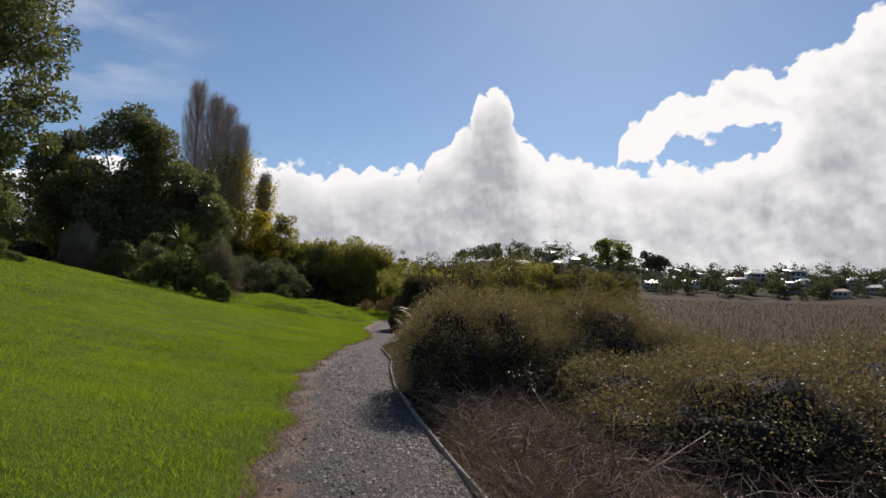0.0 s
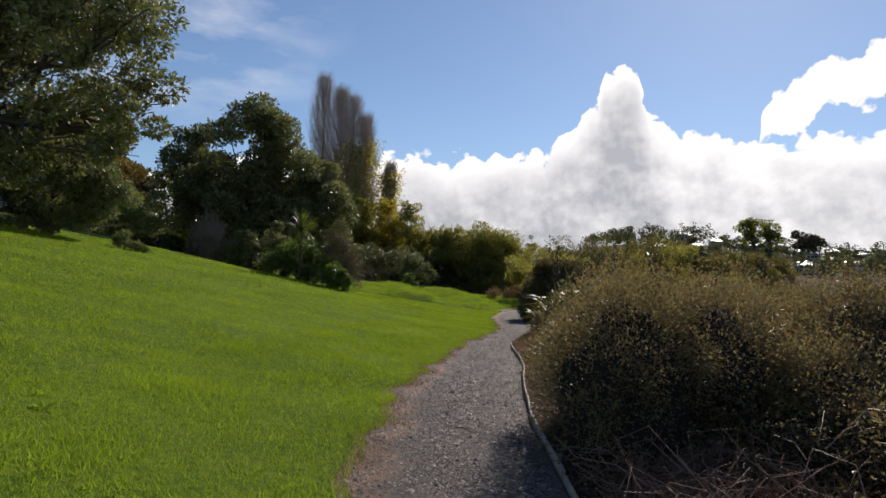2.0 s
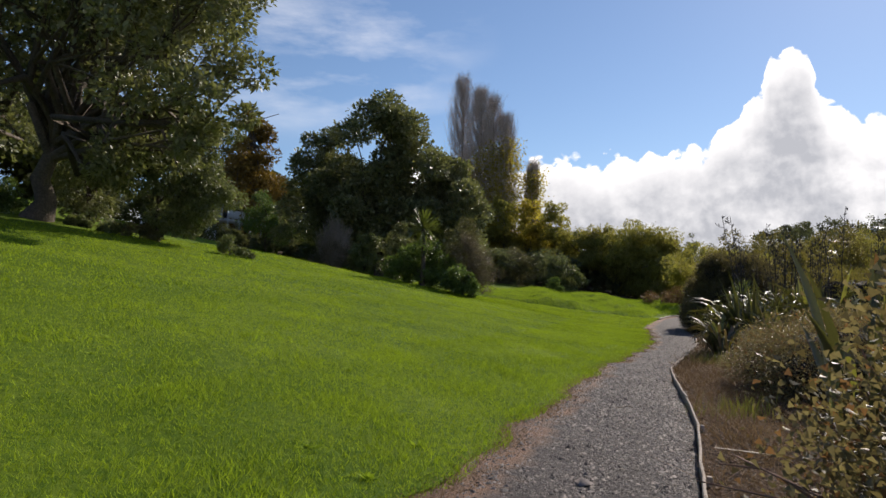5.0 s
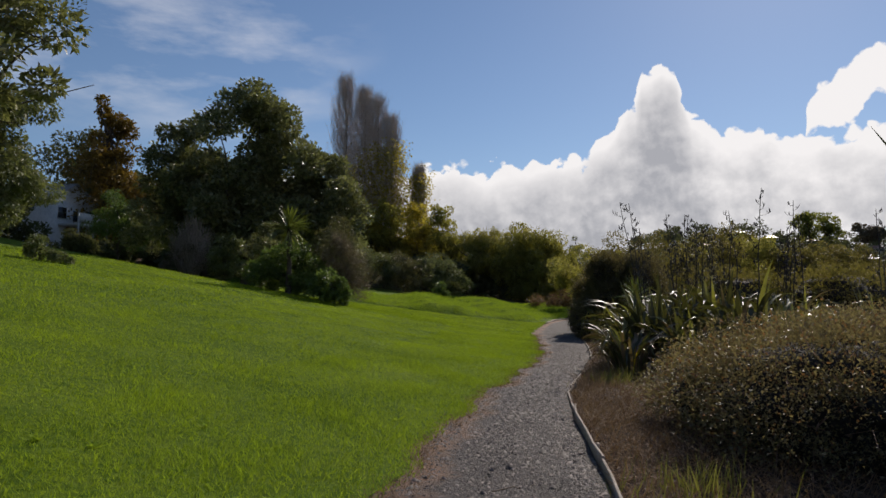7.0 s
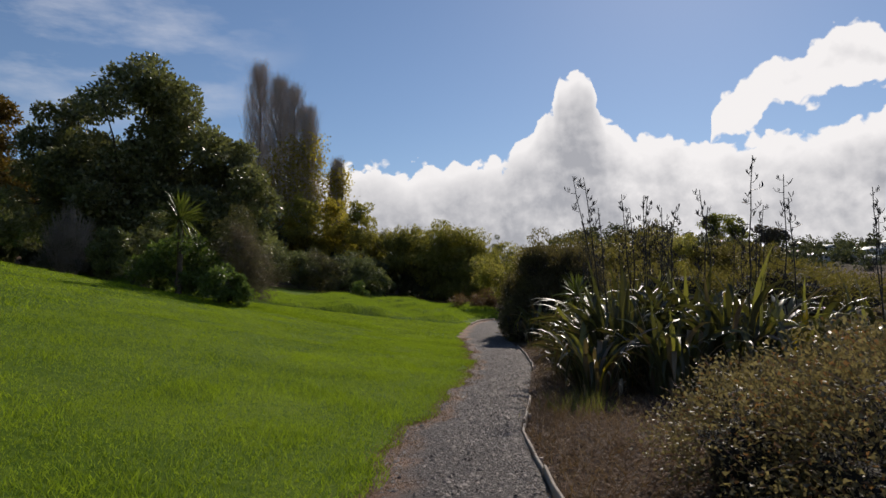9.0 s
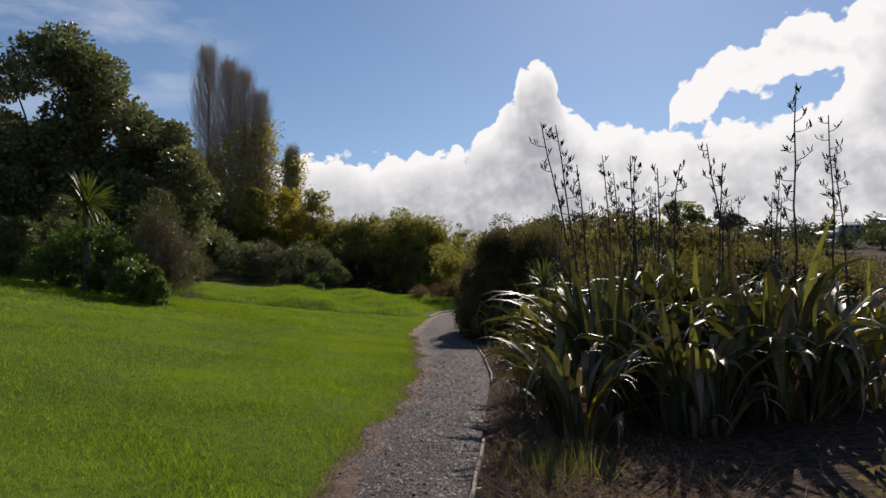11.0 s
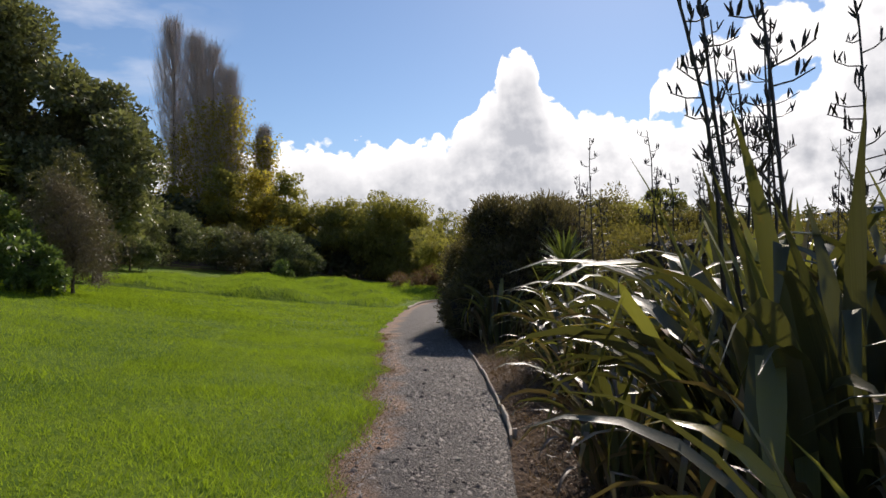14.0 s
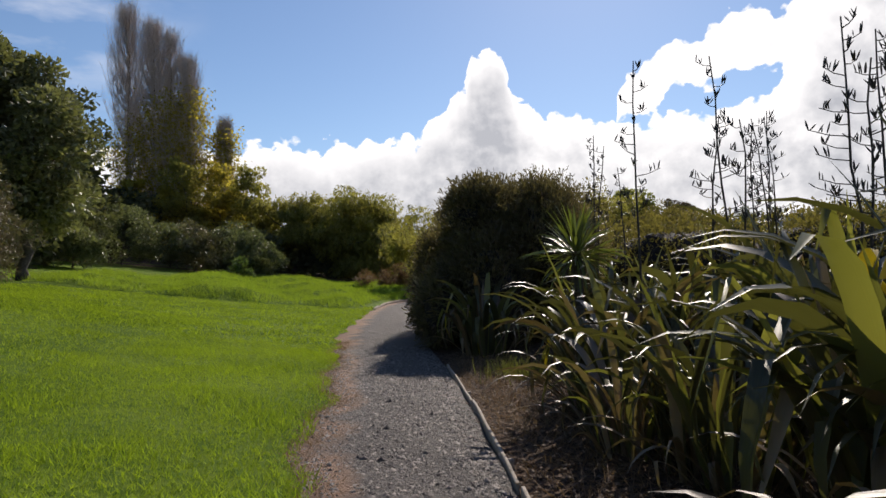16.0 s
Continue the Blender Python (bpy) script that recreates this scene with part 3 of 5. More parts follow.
# great spreading tree on the bank
tree("pohutukawa_tree", -26.8, 28.8, 0.87, [(3, 0, 10, 6.5, 6, 5), (8.6, -1, 3.6, 3.0, 3.4, 2.6), (-4, 2, 12, 6, 6, 5), (5, -5, 11, 5, 4.5, 4), (0, 5, 13, 6, 6, 4), (11, -3.5, 8.5, 3.4, 3.4, 3.0), (6, 3, 13, 5, 5, 3.5), (12.0, -1.6, 4.0, 2.0, 2.2, 2.8), (11.2, -1.6, 7.0, 2.8, 2.8, 2.8), (9.5, -2.5, 10.5, 3.4, 3.4, 3)],
     62000, 0.29, 0.15, "pohutukawa", "huge dark broadleaf tree with pale split trunk on the grassy bank", r0=0.55, fork=0.35, limbs=34, seed=11, bark="bark", lean=(1.6, -0.3), clumps=26, shell=0.35)
tree("pohutukawa_tree", -32.9, 29.1, 0.87, [(0, 0, 11, 6, 6, 6), (3, -6, 10, 5, 5, 5), (-6, 3, 9, 6, 6, 6), (2, 4, 9, 5, 5, 5)],
     13000, 0.34, 0.18, "pohutukawa", "dark broadleaf tree with thick forked trunk behind the lawn", r0=0.5, fork=0.4, limbs=22, seed=12, clumps=22, shell=0.35, simple=True)
tree("hanging_foliage_tree", -22.8, 31.4, 0.87, [(1, 0, 3.5, 2.4, 2.0, 3.0), (2.2, 0.5, 2.0, 1.8, 1.6, 1.9), (-0.5, 0, 5.5, 2.4, 2.2, 2.0), (1.2, 0.8, 6.2, 2.0, 2.0, 1.6)],
     40000, 0.19, 0.09, "pohutukawa_lit", "grey-green leafy tree with foliage hanging to the lawn", r0=0.16, limbs=16, seed=13, clumps=24, droop=0.7)
tree("hanging_foliage_tree", -28.3, 32.6, 0.87, [(0, 0, 2.6, 2.4, 2.0, 2.4), (2.0, 0.5, 4.4, 2.2, 1.8, 2.0)], 14000, 0.22, 0.11, "pohutukawa", "dark understorey tree behind the pale trunk", r0=0.14, limbs=12, seed=15, clumps=22, droop=0.5)
tree("round_shrub", -27.9, 27.9, 0.87, [(0, 0, 0.8, 1.0, 0.9, 0.85), (0.7, 0.4, 0.6, 0.8, 0.7, 0.6)], 7000, 0.13, 0.05, "karaka",
     "rounded bright green shrub at the lawn edge", "shrub", r0=0.05, limbs=8, seed=14, clumps=22, shell=0.3)
for q, (x, y, h) in enumerate([(-24.1, 30.1, 0.62), (-22.9, 30.6, 0.70), (-25.8, 29.8, 0.44), (-30.3, 27.6, 0.53), (-20, 32.8, 0.79), (-33, 25.4, 0.88), (-37, 21.3, 1.94), (-39.7, 15.9, 2.29)]):
    tree("border_shrub", x, y, 1.0, [(0, 0, h * 0.6, h, h * 0.8, h * 0.6), (h * 0.7, 0.3, h * 0.4, h * 0.7, h * 0.6, h * 0.4)], 2600, 0.12, 0.05,
         "bronze" if q % 2 else "pale_leaf", "low mixed shrub bordering the lawn under trees", "shrub", r0=0.03, limbs=8, seed=20 + q, clumps=14, group="border shrubs", shell=0.3)
# trees closing the view behind the bank
for q, (x, y, s) in enumerate([(-50.7, 45.3, 0.78), (-52.2, 51.6, 0.81), (-55.6, 35.7, 1.08), (-47.8, 17.5, 0.98), (-36.4, 69.8, 0.72), (-47.4, 90.0, 1.07), (-33.4, 83.3, 0.99), (-63.7, 62.6, 0.99), (-66.5, 85.8, 1.08), (-31.5, -14.0, 1.10), (-12.6, -30.0, 1.00)]):
    tree("background_tree", x, y, 1.0, [(0, 0, 8 * s, 5 * s, 5 * s, 5 * s), (3 * s, -2 * s, 5 * s, 4 * s, 4 * s, 4 * s), (-2 * s, 3 * s, 4 * s, 5 * s, 4 * s, 4 * s), (1, 0, 12 * s, 4 * s, 4 * s, 3 * s)],
         8000, 0.46, 0.3, "far_leaf", "tall dark evergreen tree in the wooded bank", r0=0.3, limbs=12, seed=40 + q, clumps=20, group="wooded bank trees", shell=0.4, simple=True)
for q, (x, y, h) in enumerate([(-47.8, 66.2, 2.34), (-44.9, 68.0, 2.16), (-47.7, 71.6, 2.34), (-42.5, 70.5, 1.98), (-35.9, 45.8, 2.74), (-33.5, 42.1, 2.35)]):
    tree("understorey_shrub", x, y, 1.0, [(0, 0, h * 0.6, h, h, h * 0.6), (h * 0.5, 0.3, h * 0.5, h * 0.7, h * 0.7, h * 0.5)], 5000, 0.26, 0.16, "far_leaf", "dark understorey shrub growing below the house", "shrub", r0=0.06, limbs=6, seed=30 + q, clumps=16, group="shrubs below the house", shell=0.3, simple=True)
# rust conifer and the small lawn tree
tree("swamp_cypress", -56.2, 80.6, 0.9, [(0, 0, 6, 5.5, 5.5, 4), (0, 0, 11, 4.6, 4.6, 4), (0, 0, 15.5, 3.2, 3.2, 3.2), (0, 0, 19.5, 1.7, 1.7, 2.6)], 15000, 0.55, 0.24, "rust_leaf",
     "tall conical deciduous conifer with rusty autumn foliage", r0=0.35, fork=0.95, limbs=24, seed=61, clumps=24, shell=0.4, simple=True)
tree("lawn_tree", -38.8, 60.8, 0.9, [(0, 0, 4.2, 2.6, 2.6, 2.0), (1.6, 0, 3.3, 1.9, 1.9, 1.3), (-0.6, 0.5, 5.8, 1.9, 1.9, 1.5)], 11000, 0.2, 0.1, "karaka",
     "small leafy green tree with forked trunk on lawn", r0=0.11, fork=0.35, limbs=14, seed=62, clumps=26)
# dark evergreen group past the lawn
tree("dark_evergreen", -24.1, 55.2, 0.9, [(0, 0, 12.6, 3.8, 3.8, 2.9), (2.4, 1, 9.5, 3.8, 3.6, 3.2), (-2.3, 0, 9, 3.5, 3.5, 3.6), (0.5, -1, 5.6, 4.6, 3.5, 3.4), (3.2, 0, 5, 3, 3, 3), (-1.5, 1, 4, 4, 3.5, 3.5)], 60000, 0.34, 0.2, "pohutukawa",
     "large dark round-headed evergreen tree at the lawn's end", r0=0.4, limbs=26, seed=63, clumps=30, shell=0.45, simple=True)
tree("dark_evergreen", -29.9, 56.1, 0.9, [(0, 0, 11.2, 2.5, 2.5, 2.3), (0.6, 0, 7.6, 3.3, 3, 3.2), (-1.5, 0, 4.8, 3.5, 3, 3.5)], 20000, 0.33, 0.16, "pohutukawa",
     "dark open-headed evergreen tree beside a larger one", r0=0.3, limbs=22, seed=64, clumps=20, shell=0.5, simple=True)
tree("dark_evergreen", -18.9, 56.7, 0.9, [(0, 0, 9.3, 2.2, 2.2, 2.5), (0.9, 0, 6.4, 3, 3, 3), (-1, 0, 4, 3.4, 3, 3)], 24000, 0.33, 0.16, "pohutukawa",
     "dark evergreen tree stepping down towards the meadow", r0=0.28, limbs=18, seed=65, clumps=22, simple=True)
# shrubs in front of the dark trees
g = np.random.default_rng(70)
bare = thing("bare_shrub", (-24.3, 48.8, ground_at(-24.3, 48.8)), "purplish bare-twigged shrub at the lawn edge", "shrub")
geo = Geo()
for _ in range(540):
    a, s = g.uniform(0, 6.28), g.uniform(0.15, 0.75)
    e = np.array([math.cos(a) * s * 2.0, math.sin(a) * s * 1.6, g.uniform(2.0, 4.3) * (1.1 - s * 0.5)])
    geo.add(*tube(bent(e * [0.15, 0.15, 0.1], e, g, 0.06, 4), [0.035, 0.024, 0.016, 0.008], 3))
part("branchwork", geo, M["twig"], bare, kind="stuff")
(v, f), _ = crown(g, [(0, 0, 1.2, 1.6, 1.3, 1.0)], 4000, 0.12, 0.05, clumps=14)
part("foliage", Geo().add(v, f), M["brown_feather"], bare, kind="stuff")
tree("pale_shrub", -20.9, 46.8, 0.97, [(0, 0, 1.6, 1.0, 0.9, 1.2), (0.3, 0, 2.4, 0.7, 0.7, 0.6)], 5500, 0.17, 0.08, "pale_leaf", "upright pale green leafy shrub at the lawn edge", "shrub", r0=0.06, seed=71, clumps=22)
tree("green_shrub", -15.3, 42.9, 0.89, [(0, 0, 1.7, 1.7, 1.4, 1.3), (1.2, -0.3, 1.0, 1.2, 1.0, 1.0), (-1.2, 0.2, 1.2, 1.1, 1.0, 1.0)], 11000, 0.2, 0.1, "karaka", "glossy dark green broadleaf shrub by the lawn", "shrub", r0=0.07, seed=72, clumps=24)
tree("green_shrub", -12.3, 40.4, 0.84, [(0, 0, 1.0, 1.2, 0.9, 0.9), (0.7, 0.2, 0.7, 0.8, 0.7, 0.6)], 5500, 0.18, 0.09, "karaka", "low glossy green shrub at the lawn corner", "shrub", r0=0.05, seed=73, clumps=20)
tree("dark_shrub", -18.1, 45.7, 0.93, [(0, 0, 1.6, 1.5, 1.3, 1.6), (0.4, 0, 3, 1.0, 1, 0.9)], 6500, 0.19, 0.07, "pohutukawa", "dark dense shrub between paler bushes", "shrub", r0=0.06, seed=74, clumps=20)
tree("bronze_shrub", -13.1, 43.8, 0.86, [(0, 0, 3.6, 1.2, 1.2, 1.4), (0.3, 0, 2, 1.4, 1.2, 1.4)], 8000, 0.15, 0.05, "bronze", "tall bronze-green shrub behind glossy bushes", "shrub", r0=0.07, seed=75, clumps=24)
tree("feathery_shrub", -12.1, 42.6, 0.84, [(0, 0, 2.6, 1.2, 1.2, 1.4), (0.5, 0, 1.4, 1.2, 1.1, 1.0), (-0.3, 0, 3.5, 0.8, 0.8, 0.7)], 12000, 0.17, 0.022, "brown_feather", "feathery brown fine-leaved shrub on a thin stem", "shrub", r0=0.06, seed=76, clumps=26, shell=0.3)

# leafless tall poplars
def poplar(x, y, tall, wide, seed, label, leafy):
    g = np.random.default_rng(seed)
    z = ground_at(x, y)
    ob = thing("poplar_tree", (x, y, z), label, "tree", "tall poplars")
    stem = np.stack([np.linspace(0, 0.3, 9), np.zeros(9), np.linspace(0, tall, 9)], 1)
    part("trunk", Geo().add(*tube(stem, np.linspace(0.45, 0.04, 9), 6)), M["bark"], ob)
    geo, at = Geo(), []
    for _ in range(540):
        k = g.uniform(0.04, 0.96) ** 0.85
        h = tall * k
        reach = wide * (0.12 + 1.25 * k ** 0.5 * (1 - k) ** 0.75) * g.uniform(0.35, 1.1)
        a = g.uniform(0, 6.28)
        up = min(g.uniform(2.5, 7.5), tall * 1.02 - h)
        e = np.array([math.cos(a) * reach, math.sin(a) * reach, h + up])
        m_ = np.array([math.cos(a) * reach * 0.75, math.sin(a) * reach * 0.75, h + up * 0.45])
        s0 = np.array([0, 0, h])
        geo.add(*tube([s0, (s0 + m_) / 2 + [0, 0, -0.1], m_, e], [0.042, 0.03, 0.022, 0.008], 3))
        for _ in range(9):
            b = m_ + (e - m_) * g.uniform(-0.4, 0.95)
            geo.add(*tube([b, b + np.array([g.normal(0, 0.4), g.normal(0, 0.4), g.uniform(0.7, 2.0)])], [0.013, 0.005], 3))
        at.append(m_ + (e - m_) * g.uniform(0, 1))
    part("branchwork", geo, M["poplar_twig"], ob, "bare upswept grey-brown branches", kind="stuff")
    at = np.array(at)
    keep = at[:, 2] < tall * leafy
    if keep.any():
        thin = 9 if leafy > 0.9 else 14
        pts = np.repeat(at[keep], thin, 0) + g.normal(0, 0.8, (thin * keep.sum(), 3))
        part("foliage", Geo().add(*leaves(g, pts, 0.34, 0.3, g.normal(0, 1, pts.shape), simple=True)), M["yellow_leaf"], ob, "remaining yellow autumn leaves")


poplar(-39.2, 114, 31.6, 4.6, 81, "tall narrow bare poplar with grey twigs", 0.5)
poplar(-36.2, 114.4, 29.9, 4.6, 82, "tall bare poplar with a few yellow leaves", 0.62)
poplar(-33.9, 114.1, 28.6, 4.5, 83, "bare upswept poplar with yellowing lower leaves", 0.72)
poplar(-31.7, 114.5, 25.7, 4.1, 84, "bare poplar with thin yellow leaves low down", 0.85)
poplar(-27.4, 116.1, 18.0, 2.0, 85, "slim smaller poplar with thin olive leaves", 0.95)
# autumn trees and thickets at the meadow's end
for q, (x, y, s, mname) in enumerate([(-35.8, 109.2, 0.99, "yellow_leaf"), (-31.8, 108.8, 0.92, "yellow_leaf"), (-28.8, 106.5, 1.27, "willow"), (-24.9, 105.8, 1.20, "yellow_leaf"), (-21.0, 105.1, 1.22, "willow")]):
    tree("autumn_tree", x, y, 1.0, [(0, 0, 6 * s, 2.4 * s, 2.4 * s, 3 * s), (0.8, 0, 3.4 * s, 2.6 * s, 2.4 * s, 2.4 * s), (-0.6, 0, 8.4 * s, 1.4 * s, 1.4 * s, 1.6 * s)], 8000, 0.36, 0.2, mname,
         "thin-crowned tree turning yellow in autumn", r0=0.16, limbs=14, seed=90 + q, clumps=20, group="autumn trees", shell=0.35, simple=True)
for q, (x, y, s) in enumerate([(-32.9, 87.7, 1.09), (-29.1, 89.2, 1.19), (-25.3, 90.8, 1.09), (-22.4, 89.2, 0.99), (-19.2, 91.0, 0.99), (-16.8, 89.5, 0.84), (-31.5, 80.6, 1.10), (-27.4, 77.3, 0.80), (-37.2, 79.4, 1.19)]):
    tree("thicket_shrub", x, y, 1.0, [(0, 0, 2.6 * s, 2.2 * s, 2 * s, 2.2 * s), (1.0, -0.4, 1.6 * s, 1.8 * s, 1.6 * s, 1.5 * s)], 6500, 0.26, 0.09, "bronze" if q % 3 == 0 else "pohutukawa_lit",
         "grey-green dense shrub in the thicket past the meadow", "shrub", r0=0.08, limbs=8, seed=100 + q, clumps=20, group="thicket shrubs", simple=True)
tree("small_shrub", -15.9, 80.4, 1, [(0, 0, 1.1, 0.7, 0.7, 0.9), (0.4, 0, 0.5, 0.8, 0.7, 0.5)], 2200, 0.2, 0.09, "karaka", "small green bush standing in rank grass", "shrub", r0=0.04, seed=110, clumps=12)
# spreading willows
tree("willow_tree", -9.3, 99.9, 0.98, [(0.6, 0, 6.6, 4.6, 4.2, 3.4), (4.0, 0, 4.4, 2.8, 3.0, 3.2), (-3.6, 0, 5.8, 3.0, 3.0, 2.2), (2.2, -2, 3.0, 4.2, 3, 2.8), (0.5, -1.5, 4.5, 4.2, 3, 3), (-6.6, 0.5, 5.0, 2.0, 2.0, 1.5)], 42000, 0.5, 0.12, "willow",
     "broad rounded willow with olive drooping foliage and leaning trunks", r0=0.35, fork=0.5, limbs=30, seed=111, clumps=40, droop=1.2, lean=(-2.5, 0), shell=0.5, simple=True)
tree("willow_tree", -15.9, 102.1, 0.96, [(0, 0, 5.4, 3.0, 3, 2.6), (-2.5, 0, 7.0, 2.4, 2.4, 1.8), (2, 0, 7.6, 2.4, 2.2, 1.6)], 9000, 0.5, 0.12, "willow",
     "sparse willow with dark leaning limbs", r0=0.28, fork=0.5, limbs=22, seed=112, clumps=18, droop=1.0, lean=(2.5, 0), simple=True)
tree("reddish_clump", -5.4, 83.5, 1, [(0, 0, 0.8, 2.0, 1.2, 0.8), (1.6, 0, 1.1, 1.2, 1, 0.9)], 3500, 0.4, 0.05, "dry_grass", "dry reddish tussock clump at the meadow corner", "shrub", r0=0.03, seed=113, clumps=16)
tree("dark_conifer", -2.9, 118.3, 0.83, [(0, 0, 4, 2.4, 2.4, 3), (0, 0, 8, 1.8, 1.8, 2.6), (0, 0, 11.2, 0.9, 0.9, 2)], 6000, 0.35, 0.14, "pohutukawa", "narrow dark conifer rising over scrub", r0=0.2, fork=0.95, seed=114, clumps=18)
# olive scrub between path and marsh
for q, (x, y, s) in enumerate([(-1.8, 80.2, 1.24), (1.8, 74.4, 1.23), (6.0, 78.6, 1.29), (9.5, 74.5, 1.13), (13.2, 78.8, 0.98), (16.5, 77.6, 0.77), (0.2, 90.2, 1.33), (5.1, 92.6, 1.33), (10.4, 90.1, 1.28), (15.3, 90.3, 1.08), (20.4, 88.1, 0.92), (25.0, 93.4, 0.87), (2.1, 63.5, 0.81), (5.8, 62.1, 0.76), (30.8, 103.6, 0.92), (19.4, 105.3, 1.02)]):
    tree("scrub_tree", x, y, 1.0, [(0, 0, 4.0 * s, 2.4 * s, 2.2 * s, 1.8 * s), (1.4, -0.5, 2.4 * s, 2.2 * s, 2 * s, 1.8 * s), (-1.3, 0, 2.2 * s, 2.2 * s, 1.8 * s, 1.8 * s)], 8500, 0.28, 0.09, "scrub" if q % 4 else "willow",
         "dense olive-brown scrub tree at the marsh edge", r0=0.12, limbs=12, seed=120 + q, clumps=24, group="marsh scrub", shell=0.4, simple=True)


# ---- woodland closing the view ----
g = np.random.default_rng(150)
geo = Geo()
for x0, x1, y0, y1, n, lo, hi in ((-71, -34, 84, 106, 16, 2.8, 4.6), (-46, -15, 103, 127, 16, 2.1, 3.0), (-16, 24, 101, 134, 20, 1.7, 2.5), (-68, -48, 25, 49, 12, 1.6, 2.7), (-56, -44, -29, 9, 8, 2.0, 3.5), (-29, -17, 96, 107, 8, 1.2, 1.7), (-38, -29, 65, 79, 8, 2.0, 3.0)):
    for _ in range(n):
        x, y, s = g.uniform(x0, x1), g.uniform(y0, y1), g.uniform(lo, hi)
        z = ground_at(x, y)
        (v, f), _ = crown(g, [(x, y, z + s * 0.8, s * 1.2, s * 1.1, s), (x + s * 0.4, y, z + s * 2.0, s, s, s * 0.9)], 1500, 0.36 * s ** 0.6, 0.26 * s ** 0.6, clumps=14, shell=0.3, simple=True)
        geo.add(v, f)
tagged(new("woodland", geo.mesh("woodland", M["far_leaf"])), "dense dark evergreen woodland behind the lawn and meadow", "woodland", kind="stuff")


# ---- house behind the bank ----
def box(geo, a, b):
    (x0, y0, z0), (x1, y1, z1) = a, b
    v = [(x, y, z) for z in (z0, z1) for x, y in ((x0, y0), (x1, y0), (x1, y1), (x0, y1))]
    return geo.add(v, [(0, 3, 2, 1), (4, 5, 6, 7), (0, 1, 5, 4), (1, 2, 6, 5), (2, 3, 7, 6), (3, 0, 4, 7)])


def gable_roof(geo, x0, x1, y0, y1, z0, z1, over=0.4, thick=0.18):
    ym = (y0 + y1) / 2
    s = (z1 - z0) / (ym - y0)
    for ya, yb in ((y0 - over, ym), (y1 + over, ym)):
        za = z0 - over * s
        v = [(x0 - over, ya, za), (x1 + over, ya, za), (x1 + over, yb, z1), (x0 - over, yb, z1)]
        v += [(x, y, z + thick) for x, y, z in v]
        geo.add(v, [(0, 3, 2, 1), (4, 5, 6, 7), (0, 1, 5, 4), (1, 2, 6, 5), (2, 3, 7, 6), (3, 0, 4, 7)])
    return geo


hx, hy, hz = -61.1, 76.6, ground_at(-56.1, 74.6) + 0.4
house = thing("timber_house", (hx, hy, hz), "white timber house with gable and railed balcony among trees", "house", size=0.90)
geo = box(Geo(), (-6, -4.5, -3), (5, 3.5, 6.4))
geo.add([(5, -4.5, 6.4), (5, 3.5, 6.4), (5, -0.5, 8.6), (4.8, -4.5, 6.4), (4.8, 3.5, 6.4), (4.8, -0.5, 8.6)], [(0, 1, 2), (4, 3, 5)])
part("wall", geo, M["white_wall"], house)
part("roof", gable_roof(Geo(), -6, 5, -4.5, 3.5, 6.4, 8.65), M["roof_pale"], house, "grey iron gable roof")
for y0, z0 in ((-3.2, 4.2), (-0.8, 4.0), (1.4, 4.2), (-2.0, 0.8), (1.0, 0.8)):
    w = part("window", box(Geo(), (5.0, y0, z0), (5.06, y0 + 1.5, z0 + 1.5)), M["white_wall"], house, "white-framed window")
    part("pane", box(Geo(), (5.03, y0 + 0.1, z0 + 0.1), (5.08, y0 + 1.4, z0 + 1.4)), M["glass"], w, "dark glass pane")
bal = part("balcony", box(Geo(), (5.0, -3.0, 3.3), (7.8, 5.6, 3.6)), M["white_wall"], house, "white-railed timber balcony")
part("rail", box(Geo(), (7.7, -3.0, 4.75), (7.85, 5.6, 4.85)), M["white_wall"], bal)
part("infill", box(Geo(), (7.74, -3.0, 3.75), (7.80, 5.6, 4.75)), M["white_wall"], bal)
for q in range(8):
    y = -3.0 + q * 1.21
    part("post", box(Geo(), (7.7, y, -3.0 if q % 2 == 0 else 3.6), (7.86, y + 0.14, 4.8)), M["white_wall"], bal)


# ---- hillside: houses and trees ----
def hill_house(wide, deep, tall, wall, roof, label, hip):
    ob = thing("hillside_house", (0, 0, -50), label, "house", "hillside houses")
    part("wall", box(Geo(), (-wide / 2, -deep / 2, -4), (wide / 2, deep / 2, tall)), M[wall], ob)
    geo = Geo()
    if hip:
        o, r = 0.6, wide * 0.22
        v = [(-wide / 2 - o, -deep / 2 - o, tall), (wide / 2 + o, -deep / 2 - o, tall), (wide / 2 + o, deep / 2 + o, tall), (-wide / 2 - o, deep / 2 + o, tall), (-r, 0, tall + 2.2), (r, 0, tall + 2.2)]
        geo.add(v, [(0, 1, 5, 4), (2, 3, 4, 5)]).add(v, [(1, 2, 5), (3, 0, 4)]).add(v, [(3, 2, 1, 0)])
    else:
        gable_roof(geo, -wide / 2, wide / 2, -deep / 2, deep / 2, tall, tall + 2.0, 0.6, 0.25)
    part("roof", geo, M[roof], ob)
    for q in range(int(wide / 3.2)):
        for z in ((0.9,) if tall < 4 else (0.9, 3.7)):
            x = -wide / 2 + 1.0 + q * 3.0
            part("window", box(Geo(), (x, -deep / 2 - 0.05, z), (x + 1.8, -deep / 2 + 0.05, z + 1.4)), M["glass"], ob, "dark window")
    return ob


